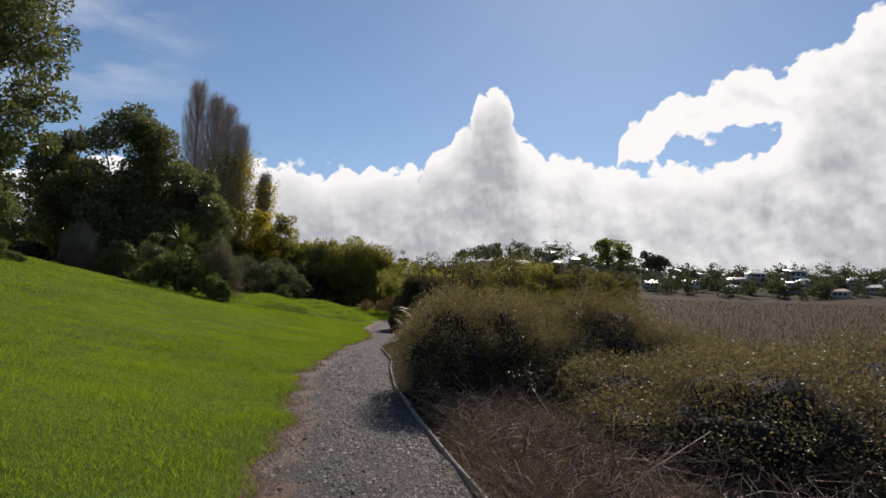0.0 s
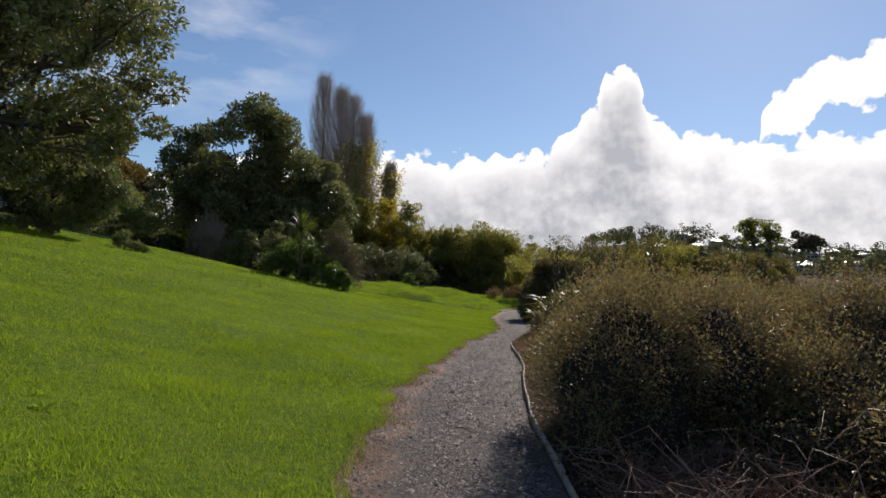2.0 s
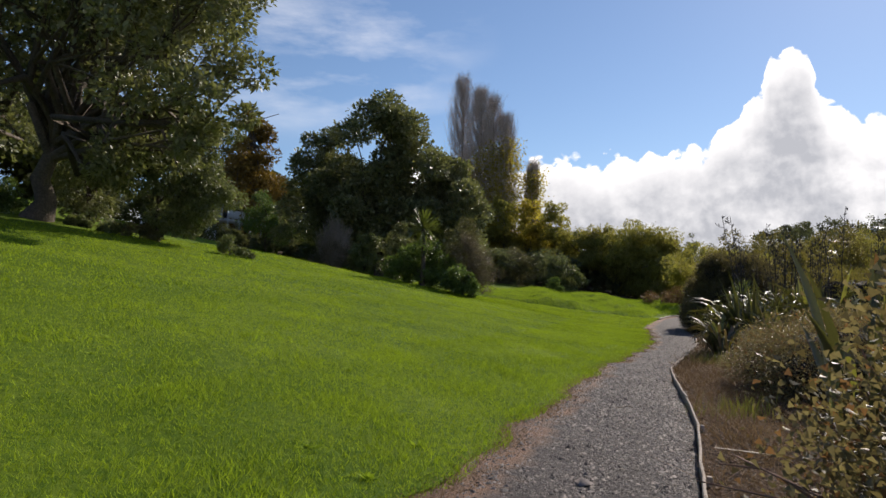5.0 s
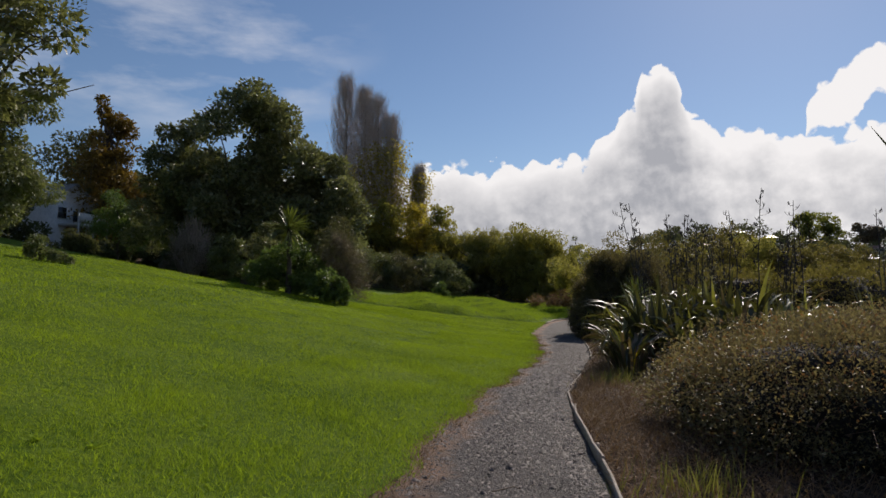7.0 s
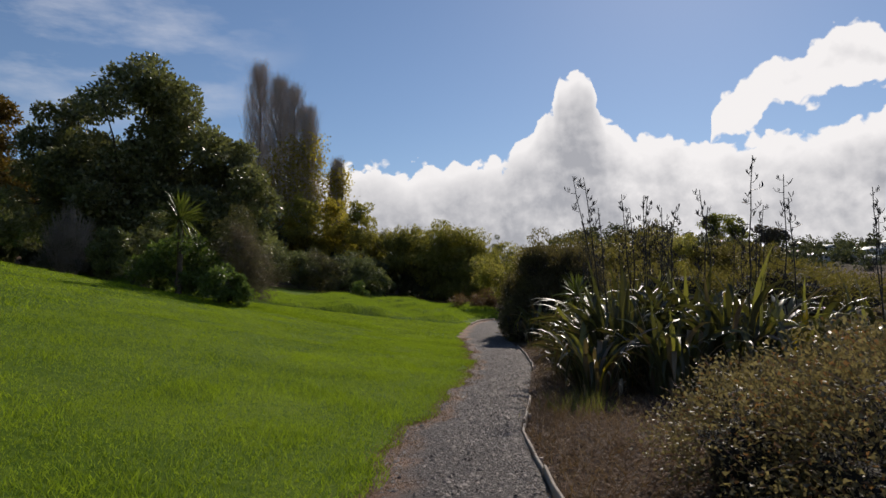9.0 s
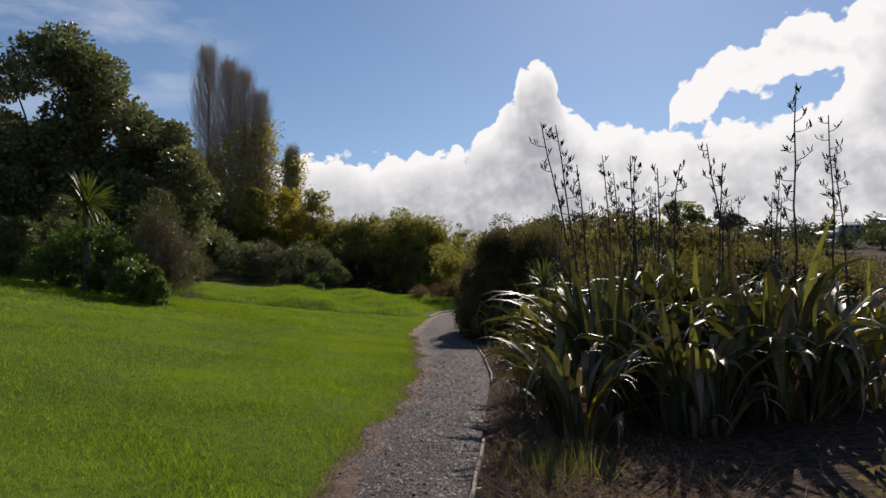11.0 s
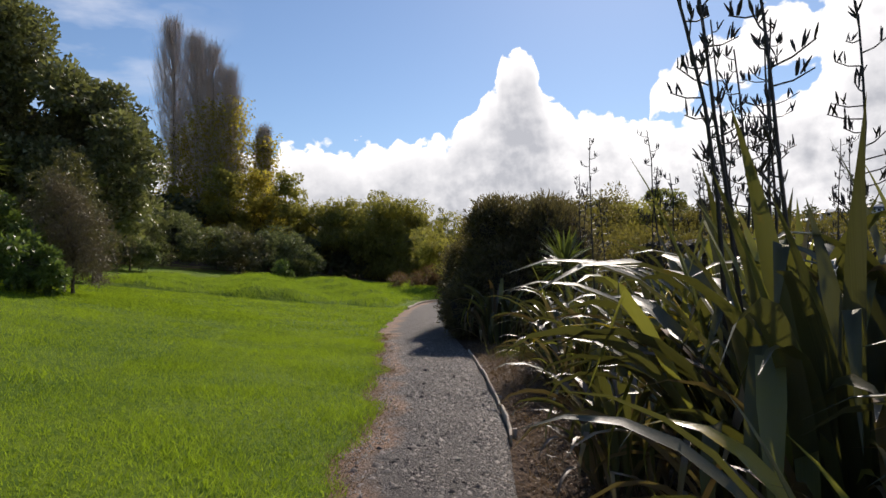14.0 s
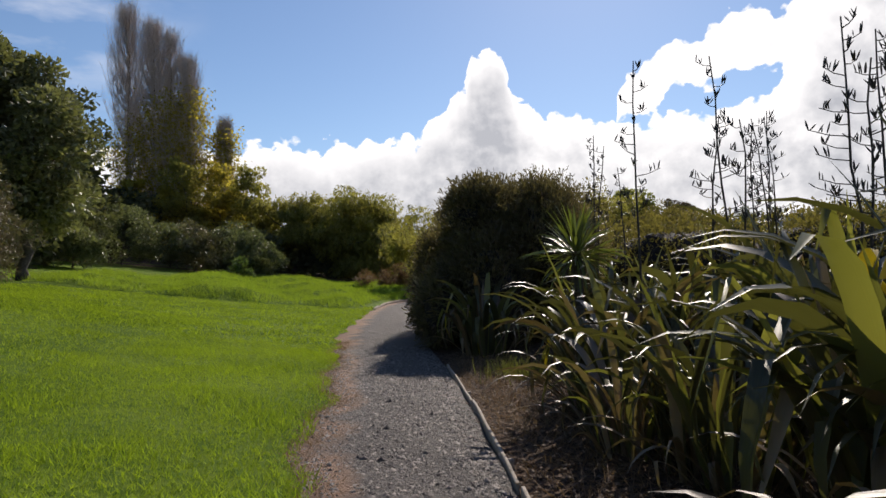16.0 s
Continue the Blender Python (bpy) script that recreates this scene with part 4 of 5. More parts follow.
protos = [hill_house(13, 8, 5.6, "white_wall", "roof_dark", "white two-storey house with dark roof on the hillside", False),
          hill_house(12, 9, 3.2, "cream_wall", "roof_pale", "cream bungalow with pale hipped roof on the hillside", True),
          hill_house(10, 8, 5.4, "grey_wall", "roof_pale", "grey two-storey house with pale roof on the hillside", True),
          hill_house(14, 9, 3.0, "white_wall", "roof_pale", "low white house with pale iron roof near marsh", False),
          hill_house(11, 8, 3.2, "cream_wall", "roof_red", "cream house with red-brown tiled roof on the hillside", True)]
g = np.random.default_rng(200)
spots = []
for q in range(400):
    a, r = math.radians(g.uniform(6.6, 41.9)), g.uniform(297, 390)
    x, y = r * math.sin(a), r * math.cos(a)
    if len(spots) < 48 and all(math.hypot(x - u, y - w) > 13 for u, w in spots):
        spots.append((x, y))
for q, (x, y) in enumerate(spots):
    m = pose(x, y, ground_at(x, y) + 0.6, 0, 0, math.degrees(-math.atan2(x, y)) + g.uniform(-35, 35)) @ Matrix.Diagonal((0.75, 0.75, 0.75, 1))
    if q < len(protos):
        protos[q].matrix_basis = m
    else:
        copy_thing(protos[g.integers(len(protos))], m)
geo = Geo()
for q in range(700):
    a, r = math.radians(g.uniform(-28, 44)), g.uniform(284, 422)
    x, y = r * math.sin(a), r * math.cos(a)
    if any(math.hypot(x - u, y - w) < 5.5 for u, w in spots):
        continue
    s = g.uniform(1.3, 3.6)
    (v, f), _ = crown(g, [(x, y, ground_at(x, y) + s * 1.1, s * 1.3, s * 1.3, s * 1.1), (x + s * 0.5, y, ground_at(x, y) + s * 2.0, s * 0.8, s * 0.8, s * 0.7)], 170, 0.95, 0.8, clumps=8, simple=True)
    geo.add(v, f)
tagged(new("hillside_trees", geo.mesh("hillside_trees", M["far_leaf"])), "dark green garden trees between hillside houses", "trees", kind="stuff")
tree("hillside_tree", 97.0, 344.2, 1.0, [(0, 0, 13, 5, 5, 4.6), (-4.2, 0, 12, 4, 4, 4.5), (-1, 0, 7.5, 4, 4, 4)], 2600, 1.0, 0.7, "sunlit_far_leaf", "tall spreading tree standing over hillside houses", r0=0.7, limbs=18, seed=210, clumps=24)
tree("hillside_tree", 105.6, 347.4, 1.0, [(0, 0, 12, 4.4, 4.4, 4.6), (1, 0, 7, 4, 4, 4.4)], 2400, 1.0, 0.7, "sunlit_far_leaf", "tall olive-crowned tree standing over hillside houses", r0=0.6, limbs=14, seed=211, clumps=22)
tree("hillside_tree", 119.4, 346.1, 1.0, [(0, 0, 8, 6, 5, 4), (5, 0, 7, 4.5, 4, 3.6)], 5000, 1.0, 0.6, "brown_feather", "broad brown-crowned tree among hillside houses", r0=0.6, limbs=14, seed=212, clumps=22)


# ---- flax, cabbage trees ----
def strap(length, width, steep, arc, kink, seed, seg=10):
    """A strap leaf from the origin, growing towards +x: keeled, narrowing to a point, arching over or folded."""
    g = np.random.default_rng(seed)
    s = np.linspace(0, 1, seg + 1)
    ang = steep - arc * s ** 2.2
    if kink:
        ang = np.where(s > kink, np.minimum(ang - 1.5, -1.15), ang)
    step = length / seg
    x = np.concatenate([[0], np.cumsum(np.cos(ang[:-1]) * step)])
    z = np.concatenate([[0], np.cumsum(np.sin(ang[:-1]) * step)])
    y = 0.06 * length * g.normal() * s ** 2
    w = width * np.clip(np.minimum(0.45 + 1.6 * s, 1.0), 0, 1) * np.clip((1 - s) * 3.2, 0.02, 1) * 0.5
    tw = g.normal(0, 0.5) * s
    n = np.stack([-np.sin(ang), np.zeros_like(s), np.cos(ang)], 1)
    side = np.stack([np.zeros_like(s), np.cos(tw), np.sin(tw)], 1)
    c = np.stack([x, y, z], 1)
    a = c + side * w[:, None] + n * w[:, None] * 0.35
    b = c - side * w[:, None] + n * w[:, None] * 0.35
    v = np.stack([a, c, b], 1).reshape(-1, 3)
    i = np.arange(seg)[:, None] * 3
    return v, np.concatenate([i + [0, 1, 4, 3], i + [1, 2, 5, 4]])


FLAX = []
for q in range(26):
    g = np.random.default_rng(300 + q)
    kind = q % 5
    length = g.uniform(1.35, 1.95)
    steep = {0: 1.45, 1: 1.35, 2: 1.36, 3: 1.3, 4: 1.3}[kind] + g.normal(0, 0.05)
    arc = {0: 0.25, 1: 0.7, 2: 1.9, 3: 2.4, 4: 0.5}[kind] + g.normal(0, 0.12)
    kink = g.uniform(0.5, 0.78) if kind == 4 or q % 3 == 0 else 0
    geo = Geo().add(*strap(length, g.uniform(0.068, 0.108), steep, arc, kink, 320 + q))
    FLAX.append([geo.mesh("blade", M[k], True) for k in ("flax", "flax_yellow", "flax_dry", "flax_light")])


PODS = [Geo().add(*tube([(0, 0, 0), (0.004 * k, 0, 0.5), (0, 0.004 * k, 1)], [0.05, w, 0.03], 5)).mesh("seed_pod", M["stalk"], True) for k, w in enumerate((0.085, 0.095, 0.11, 0.08))]


def flower_stalk(tall, seed, parent, at):
    """Dark stalk with short side branches, each holding a few upright pods."""
    g = np.random.default_rng(seed)
    n = 9
    z = np.linspace(0, tall, n)
    line = np.stack([np.cumsum(g.normal(0, 0.02, n)) + g.normal(0, 0.04) * (z / tall) ** 2 * tall, np.cumsum(g.normal(0, 0.02, n)), z], 1) + np.array(at)
    st = part("flower_stalk", Geo().add(*tube(line, np.linspace(0.017, 0.006, n), 5)), M["stalk"], parent, "dark tall dried flower stalk", smooth=True)
    twig = Geo()
    for q in range(15):
        s = 0.55 + 0.45 * q / 15
        p = np.array([np.interp(s * tall, z, line[:, k]) for k in range(3)])
        a = g.uniform(0, 6.28)
        reach = g.uniform(0.08, 0.26) * (1.35 - s)
        e = p + np.array([math.cos(a) * reach * 1.6, math.sin(a) * reach * 1.6, reach * 0.5])
        twig.add(*tube([p, (p + e) / 2 - [0, 0, 0.015], e], [0.006, 0.005, 0.004], 3))
        for _ in range(g.integers(3, 7)):
            b = p + (e - p) * g.uniform(0.5, 1)
            pod = new("seed_pod", PODS[g.integers(4)])
            pod.parent = st
            pod.matrix_basis = Matrix.LocRotScale(b, Euler((g.normal(0, 0.35), g.normal(0, 0.35), g.uniform(0, 6.28))), (g.uniform(0.055, 0.09),) * 3)
    part("side_branching", twig, M["stalk"], st, kind="stuff")


def flax(x, y, count, size, stalks, seed, label, spread_=0.45, upright=0.5, dry=0.06, light=0.2):
    g = np.random.default_rng(seed)
    ob = thing("flax_plant", (x, y, ground_at(x, y) - 0.06), label, "flax plant", "path-side flax", 0.0, size)
    for q in range(count):
        a, r = g.uniform(0, 2 * math.pi), spread_ * math.sqrt(g.uniform(0, 1))
        r_k = r / spread_
        tone = g.uniform()
        up = g.uniform() < upright * (1.25 - r_k)
        pick = [k for k in range(26) if (k % 5 in (0, 1, 4)) == up]
        if upright >= 1:
            pick = [0, 1, 5, 10, 11, 16, 20, 25]
        # upright blades more often take the copy with sun put into its colour
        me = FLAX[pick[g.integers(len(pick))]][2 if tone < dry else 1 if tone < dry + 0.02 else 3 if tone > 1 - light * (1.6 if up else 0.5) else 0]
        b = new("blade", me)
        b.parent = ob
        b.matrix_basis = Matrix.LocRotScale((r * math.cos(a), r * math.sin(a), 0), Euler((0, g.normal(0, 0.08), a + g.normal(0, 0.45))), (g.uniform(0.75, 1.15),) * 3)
    for q in range(count // 4):
        a = g.uniform(0, 2 * math.pi)
        b = new("dead_blade", FLAX[(2, 3, 7, 8, 12, 13)[g.integers(6)]][2])
        b.parent = ob
        b.matrix_basis = Matrix.LocRotScale((spread_ * math.cos(a), spread_ * math.sin(a), 0.02), Euler((0, g.uniform(0.15, 0.55), a + g.normal(0, 0.6))), (g.uniform(0.5, 0.8),) * 3)
    for q in range(stalks):
        a, r = g.uniform(0, 6.28), g.uniform(0.1, spread_ * 0.9)
        flower_stalk(g.uniform(2.7, 3.5) / size, seed * 50 + q, ob, (r * math.cos(a), r * math.sin(a), 0))
    return ob


flax(0.56, 14.3, 19, 0.9, 0, 401, "young upright green flax clump beside gravel", 0.13, 1.0, 0.0)
flax(-0.11, 25.23, 56, 0.68, 0, 418, "low drooping flax with many dead brown blades", 0.35, 0.2, 0.45)
flax(-0.39, 37.69, 60, 0.9, 0, 421, "flax drooping against the dark bush", 0.4, 0.35, 0.25)
flax(-0.22, 27.90, 52, 0.62, 0, 419, "low drooping flax beside the path edging", 0.35, 0.2, 0.4)
flax(0.02, 31.28, 48, 0.6, 0, 420, "small flax with dry hanging blades", 0.35, 0.2, 0.4)
flax(0.52, 26.82, 160, 1.02, 3, 402, "large arching flax with glossy drooping blades", 0.55, 0.6, 0.08)
flax(1.84, 27.90, 110, 1.12, 4, 403, "tall flax with dark flower stalks", 0.5, 0.55)
flax(3.03, 26.63, 80, 1.0, 2, 404, "arching flax among path-side scrub", 0.5, 0.5)
flax(1.31, 29.17, 110, 1.1, 4, 405, "large flax clump with bent glossy blades and stalks", 0.5, 0.68)
flax(0.72, 29.3, 80, 0.95, 0, 415, "drooping flax with yellowed and folded blades", 0.4, 0.45, 0.08, 0.5)
flax(1.20, 36.04, 90, 0.95, 3, 416, "flax with dark seed stalks behind a cabbage tree", 0.5, 0.5, 0.1)
flax(1.42, 33.25, 90, 1.0, 3, 417, "crowded flax with seed stalks and dry blades", 0.5, 0.5, 0.1)
flax(2.0, 26.0, 110, 1.0, 1, 423, "arching flax with dry blades over bare soil", 0.5, 0.45, 0.12)
flax(1.0, 25.5, 80, 0.78, 0, 424, "low drooping flax in front of taller clumps", 0.45, 0.25, 0.18)
flax(0.45, 30.7, 90, 0.72, 0, 422, "drooping flax filling the bed beside edging", 0.5, 0.25, 0.15)
flax(0.43, 32.75, 120, 0.88, 1, 406, "low dense flax with folded dry-tipped blades", 0.55, 0.35, 0.12)
flax(1.99, 31.77, 100, 1.05, 4, 407, "flax with many blackened seed stalks", 0.5, 0.55)
flax(3.68, 29.96, 80, 1.05, 3, 408, "tall upright flax with seed stalks", 0.5, 0.6)
flax(5.20, 28.15, 70, 1.0, 3, 409, "flax clump with seed stalks at marsh edge", 0.5, 0.55)
flax(4.71, 34.23, 70, 1.0, 3, 410, "flax clump with seed stalks further into scrub", 0.5, 0.55)
flax(3.05, 35.54, 80, 1.0, 4, 411, "flax with a row of dark seed stalks", 0.5, 0.55)
flax(7.31, 30.62, 60, 1.0, 3, 412, "outlying flax clump with seed stalks", 0.5, 0.55)
flax(-9.93, 10.78, 30, 1.05, 0, 413, "arching flax clump standing on the lawn", 0.3, 0.1)
flax(5.90, 23.76, 40, 0.95, 4, 414, "flax clump with crowded dark seed stalks", 0.4, 0.6)


def cabbage_tree(x, y, stem, size, seed, label, base=0.0):
    g = np.random.default_rng(seed)
    ob = thing("cabbage_tree", (x, y, ground_at(x, y) - 0.03), label, "tree")
    part("trunk", Geo().add(*tube([(0, 0, 0), (0.03, 0.02, stem * 0.5), (0, 0, stem)], [0.11 * size, 0.085 * size, 0.08 * size], 8)), M["bark"], ob, smooth=True)
    kinds = [Geo().add(*strap(0.95 * size, 0.05 * size, 0.0, c, 0, seed + q, 6)).mesh("leaf", M["cabbage"], True) for q, c in enumerate((0.1, 0.3, 0.6, 0.9))]
    for q in range(130):
        d = g.uniform(-0.75, 1.35)
        leaf = new("leaf", kinds[3 if d < -0.2 else g.integers(0, 3)])
        leaf.parent = ob
        leaf.matrix_basis = Matrix.LocRotScale((0, 0, stem - 0.05 + g.uniform(-0.1, 0.1) * size), Euler((0, -d, g.uniform(0, 6.28))), (g.uniform(0.75, 1.1),) * 3)
    return ob


cabbage_tree(0.63, 35.38, 1.55, 0.75, 501, "young cabbage tree with spiky green head above flax")
cabbage_tree(-14.8, 42.1, 3.17, 1.32, 502, "cabbage tree with spiky head above green shrubs")


# ---- bushes beside the path ----
def bush(name, x, y, size, blobs, count, long, wide, mat, label, seed, twigs=160, simple=False, core=0.72, hang=0.0):
    """Dense bush: a closed near-black hull painted as its shaded inside, twigs breaking out of it, and a skin of small
    leaves.
    """
    g = np.random.default_rng(seed)
    z = ground_at(x, y)
    ob = thing(name, (x, y, z - 0.04), label, "bush", size=size)
    inner, stems, skin = Geo(), Geo(), Geo()
    area = np.array([b[3] * b[5] + b[4] * b[5] + b[3] * b[4] for b in blobs])
    for b, share in zip(blobs, area / area.sum()):
        c, r = np.array(b[:3]), np.array(b[3:6])
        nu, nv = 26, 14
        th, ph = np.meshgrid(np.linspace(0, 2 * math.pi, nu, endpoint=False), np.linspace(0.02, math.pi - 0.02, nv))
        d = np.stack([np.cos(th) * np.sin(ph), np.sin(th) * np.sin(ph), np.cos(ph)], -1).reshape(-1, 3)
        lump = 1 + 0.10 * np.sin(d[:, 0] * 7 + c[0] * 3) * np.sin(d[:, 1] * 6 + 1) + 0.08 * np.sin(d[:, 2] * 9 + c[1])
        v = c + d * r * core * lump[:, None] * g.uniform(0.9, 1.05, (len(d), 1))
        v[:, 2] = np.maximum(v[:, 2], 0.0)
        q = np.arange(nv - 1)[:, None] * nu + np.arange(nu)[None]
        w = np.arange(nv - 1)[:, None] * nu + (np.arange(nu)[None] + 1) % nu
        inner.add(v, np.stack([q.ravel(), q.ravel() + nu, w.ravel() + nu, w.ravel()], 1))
        n = int(count * share)
        d = ball_dirs(g, n)
        d[:, 2] = np.where(d[:, 2] < -0.35, -d[:, 2], d[:, 2])
        lump = 1 + 0.10 * np.sin(d[:, 0] * 7 + c[0] * 3) * np.sin(d[:, 1] * 6 + 1) + 0.08 * np.sin(d[:, 2] * 9 + c[1])
        k = 60 + int(120 * share)
        hubs = unit(ball_dirs(g, k) + np.array([0, 0, 0.25]))
        near = hubs[g.integers(0, k, n)]
        d2 = unit(np.where(g.uniform(0, 1, (n, 1)) < 0.55, near + g.normal(0, 0.085, (n, 3)), d))
        at = c + d2 * r * lump[:, None] * (core + 0.06 + (1.06 - core) * g.uniform(0, 1, (n, 1)) ** 1.3)
        keep = at[:, 2] > 0.03
        at, d2 = at[keep], d2[keep]
        ax = d2 + g.normal(0, 0.7, at.shape) + np.array([0, 0, 0.25 - hang])
        skin.add(*leaves(g, at, long * g.uniform(0.6, 1.35, len(at)), wide * g.uniform(0.6, 1.3, len(at)), ax, 0.15, simple))
        for _ in range(int(twigs * share)):
            d1 = unit(g.normal(0, 1, 3) + np.array([0, 0, 0.5]))
            a = c + d1 * r * core * 0.9
            e = c + d1 * r * g.uniform(1.0, 1.16) + g.normal(0, 0.06, 3)
            if min(a[2], e[2]) > 0.02:
                stems.add(*tube(bent(a, e, g, 0.12, 4), [0.006, 0.005, 0.004, 0.002], 3))
    # solid hull blocks the view through; its dark colour stands for inner shade
    part("inner_hull", inner, M["hull_dark"], ob, "near-black hull painted as shaded bush interior", smooth=True)
    part("twig_growth", stems, M["brown_twig"], ob, kind="stuff")
    part("foliage", skin, M[mat], ob, kind="stuff")
    return ob


bush("coprosma_bush", 1.6, 10.75, (1, 1.0, 1), [(0, 0, 0.5, 1.2, 1.7, 0.9), (1.3, -0.2, 0.65, 1.0, 1.0, 0.95), (0.2, 2.4, 0.5, 1.0, 1.3, 0.95), (1.3, 2.0, 0.5, 1.5, 1.5, 0.95), (-1.1, -1.3, 0.5, 0.75, 0.95, 0.98), (-1.2, 0.1, 0.5, 0.68, 0.9, 0.98), (-0.4, -0.9, 0.5, 0.8, 1.0, 0.98), (0.4, -1.3, 0.3, 0.9, 0.8, 0.7), (2.4, 0.2, 0.4, 1.0, 1.2, 0.75)],
     250000, 0.026, 0.016, "coprosma", "sprawling small-leaved olive shrub spilling to the path", 601, 700, simple=True)
bush("coprosma_bush", 4.51, 11.62, (1, 1.24, 1), [(0, 0, 0.35, 1.7, 1.5, 0.75), (1.8, 0.4, 0.3, 1.5, 1.3, 0.65), (-0.6, 1.2, 0.4, 1.2, 1.2, 0.75)],
     24000, 0.05, 0.027, "coprosma", "low spreading small-leaved olive shrub over the bed", 602, 300, simple=True)
bush("coprosma_bush", 3.53, 6.43, (1, 1.24, 1), [(-0.2, 0, 0.25, 1.3, 1.3, 0.72), (-0.9, 1.5, 0.2, 1.0, 0.9, 0.6), (-1.7, 2.2, 0.15, 0.8, 0.8, 0.5), (-1.3, 0.3, 0.1, 0.7, 0.9, 0.4), (1.6, 0.2, 0.3, 1.4, 1.3, 0.85), (0.6, 1.5, 0.3, 1.4, 1.0, 0.7), (2.6, -1.2, 0.3, 1.4, 1.2, 0.85), (3.6, 1.0, 0.2, 1.3, 1.3, 0.7)],
     170000, 0.029, 0.017, "coprosma", "low tangled small-leaved shrub with glinting leaves", 603, 500, simple=True)
bush("coprosma_bush", 1.38, 19.35, (1, 1.12, 0.97), [(0, 0, 0.35, 1.45, 1.5, 0.82), (0.9, 1.0, 0.35, 1.4, 1.2, 0.85), (1.9, -0.3, 0.3, 1.4, 1.5, 0.78), (-0.7, 1.0, 0.3, 0.9, 0.9, 0.6), (3.2, 0.8, 0.25, 1.3, 1.4, 0.7)],
     190000, 0.029, 0.017, "coprosma", "rounded dense shrub with tiny glinting olive leaves", 604, 500, simple=True)
bush("coprosma_bush", 4.97, 16.94, (1, 1.24, 1), [(0, 0, 0.3, 1.8, 1.8, 0.75), (2.0, 1.0, 0.2, 1.6, 1.6, 0.7)], 16000, 0.06, 0.032, "coprosma", "low olive shrub behind the path-side bushes", 605, 160, simple=True)
bush("manuka_bush", 0.15, 40.85, (1.12, 1.3888, 1.12), [(0, 0, 1.2, 1.0, 1.3, 1.5), (-0.9, -0.9, 0.55, 0.6, 0.8, 0.75), (0.8, -0.6, 1.2, 0.9, 1.0, 1.45), (-0.8, 0.8, 0.95, 0.75, 1.2, 1.1), (0.9, 1.0, 1.2, 1.1, 1.5, 1.6), (-0.2, -1.1, 0.7, 0.8, 0.7, 1.1), (-0.75, 1.9, 0.7, 0.8, 0.9, 0.9), (-0.3, -0.2, 2.1, 0.7, 0.8, 0.75), (0.7, 0, 2.0, 0.7, 0.8, 0.8)],
     110000, 0.14, 0.018, "manuka", "tall dense dark fine-leaved bush overhanging the path", 606, 900, core=0.78, simple=True)
bush("manuka_bush", 0.4, 48.8, (1.12, 1.3888, 1.12), [(0, 0, 1.0, 1.4, 1.9, 1.4), (0.4, 2.4, 0.9, 1.5, 1.6, 1.3)], 18000, 0.11, 0.02, "manuka", "dark fine-leaved bush further along the path", 607, 150, simple=True)
bush("marsh_shrub", 9.7, 44.9, (1.12, 1.3888, 1.12), [(0, 0, 0.8, 2.4, 2.2, 1.2), (-3.4, 1, 0.8, 2.2, 2.0, 1.2), (3, 2, 0.6, 2.4, 2.0, 1.1)], 22000, 0.12, 0.04, "scrub", "olive shrub mass at the marsh edge", 608, 100, simple=True)
bush("marsh_shrub", 6.2, 56.1, (1.12, 1.3888, 1.12), [(0, 0, 0.9, 2.6, 2.2, 1.6), (-3.2, 1, 0.9, 2.0, 2.0, 1.5), (4, 2, 0.7, 2.6, 2.0, 1.3)], 20000, 0.14, 0.045, "scrub", "brown-olive shrub mass beyond the flax", 609, 100, simple=True)

# ---- path edging ----
edging = thing("path_edging", (0, 0, 0), "weathered pale timber edging boards along the gravel path", "edging")
g = np.random.default_rng(700)


def edge_board(y0, y1, line, proud=0.065, thick=0.024):
    n = 6
    ys = np.linspace(y0, y1, n)
    xs = np.array([line(v) for v in ys]) + 0.03 + g.normal(0, 0.004, n)
    zt = proud + g.normal(0, 0.012) + np.linspace(g.normal(0, 0.015), g.normal(0, 0.015), n)
    v, f = [], []
    for x, y, z in zip(xs, ys, zt):
        v += [(x, y, -0.06), (x + thick, y, -0.06), (x + thick, y, z - 0.004), (x + thick - 0.005, y, z), (x + 0.005, y, z), (x, y, z - 0.004)]
    for q in range(n - 1):
        f += [(q * 6 + a, q * 6 + (a + 1) % 6, q * 6 + 6 + (a + 1) % 6, q * 6 + 6 + a) for a in range(6)]
    geo = Geo().add(v, f).add(v, [(0, 1, 2, 5), (5, 2, 3, 4), (n * 6 - 1, n * 6 - 4, n * 6 - 5, n * 6 - 6), (n * 6 - 2, n * 6 - 3, n * 6 - 4, n * 6 - 1)])
    part("board", geo, M["board"], edging)
    part("stake", box(Geo(), (xs[1] + thick + 0.004, ys[1], -0.1), (xs[1] + thick + 0.045, ys[1] + 0.05, zt[1] - 0.015)), M["board"], edging)


for y0, y1 in ((1.38, 3.81), (3.84, 6.17), (6.20, 8.62), (8.68, 11.26), (11.38, 13.67), (13.71, 15.75), (15.78, 18.06), (18.09, 20.96), (21.00, 23.06), (23.13, 25.11), (29.17, 30.46), (30.62, 33.25), (33.33, 36.37)):
    edge_board(y0, y1, lambda v: float(right_edge(v)))
for y0, y1 in ((57.0, 60.2), (60.25, 63.6), (63.65, 67.0), (67.05, 70.2)):
    edge_board(y0, y1, lambda v: float(np.interp(v, *zip(*LEFT_EDGE))) + 0.03, 0.12, 0.06)

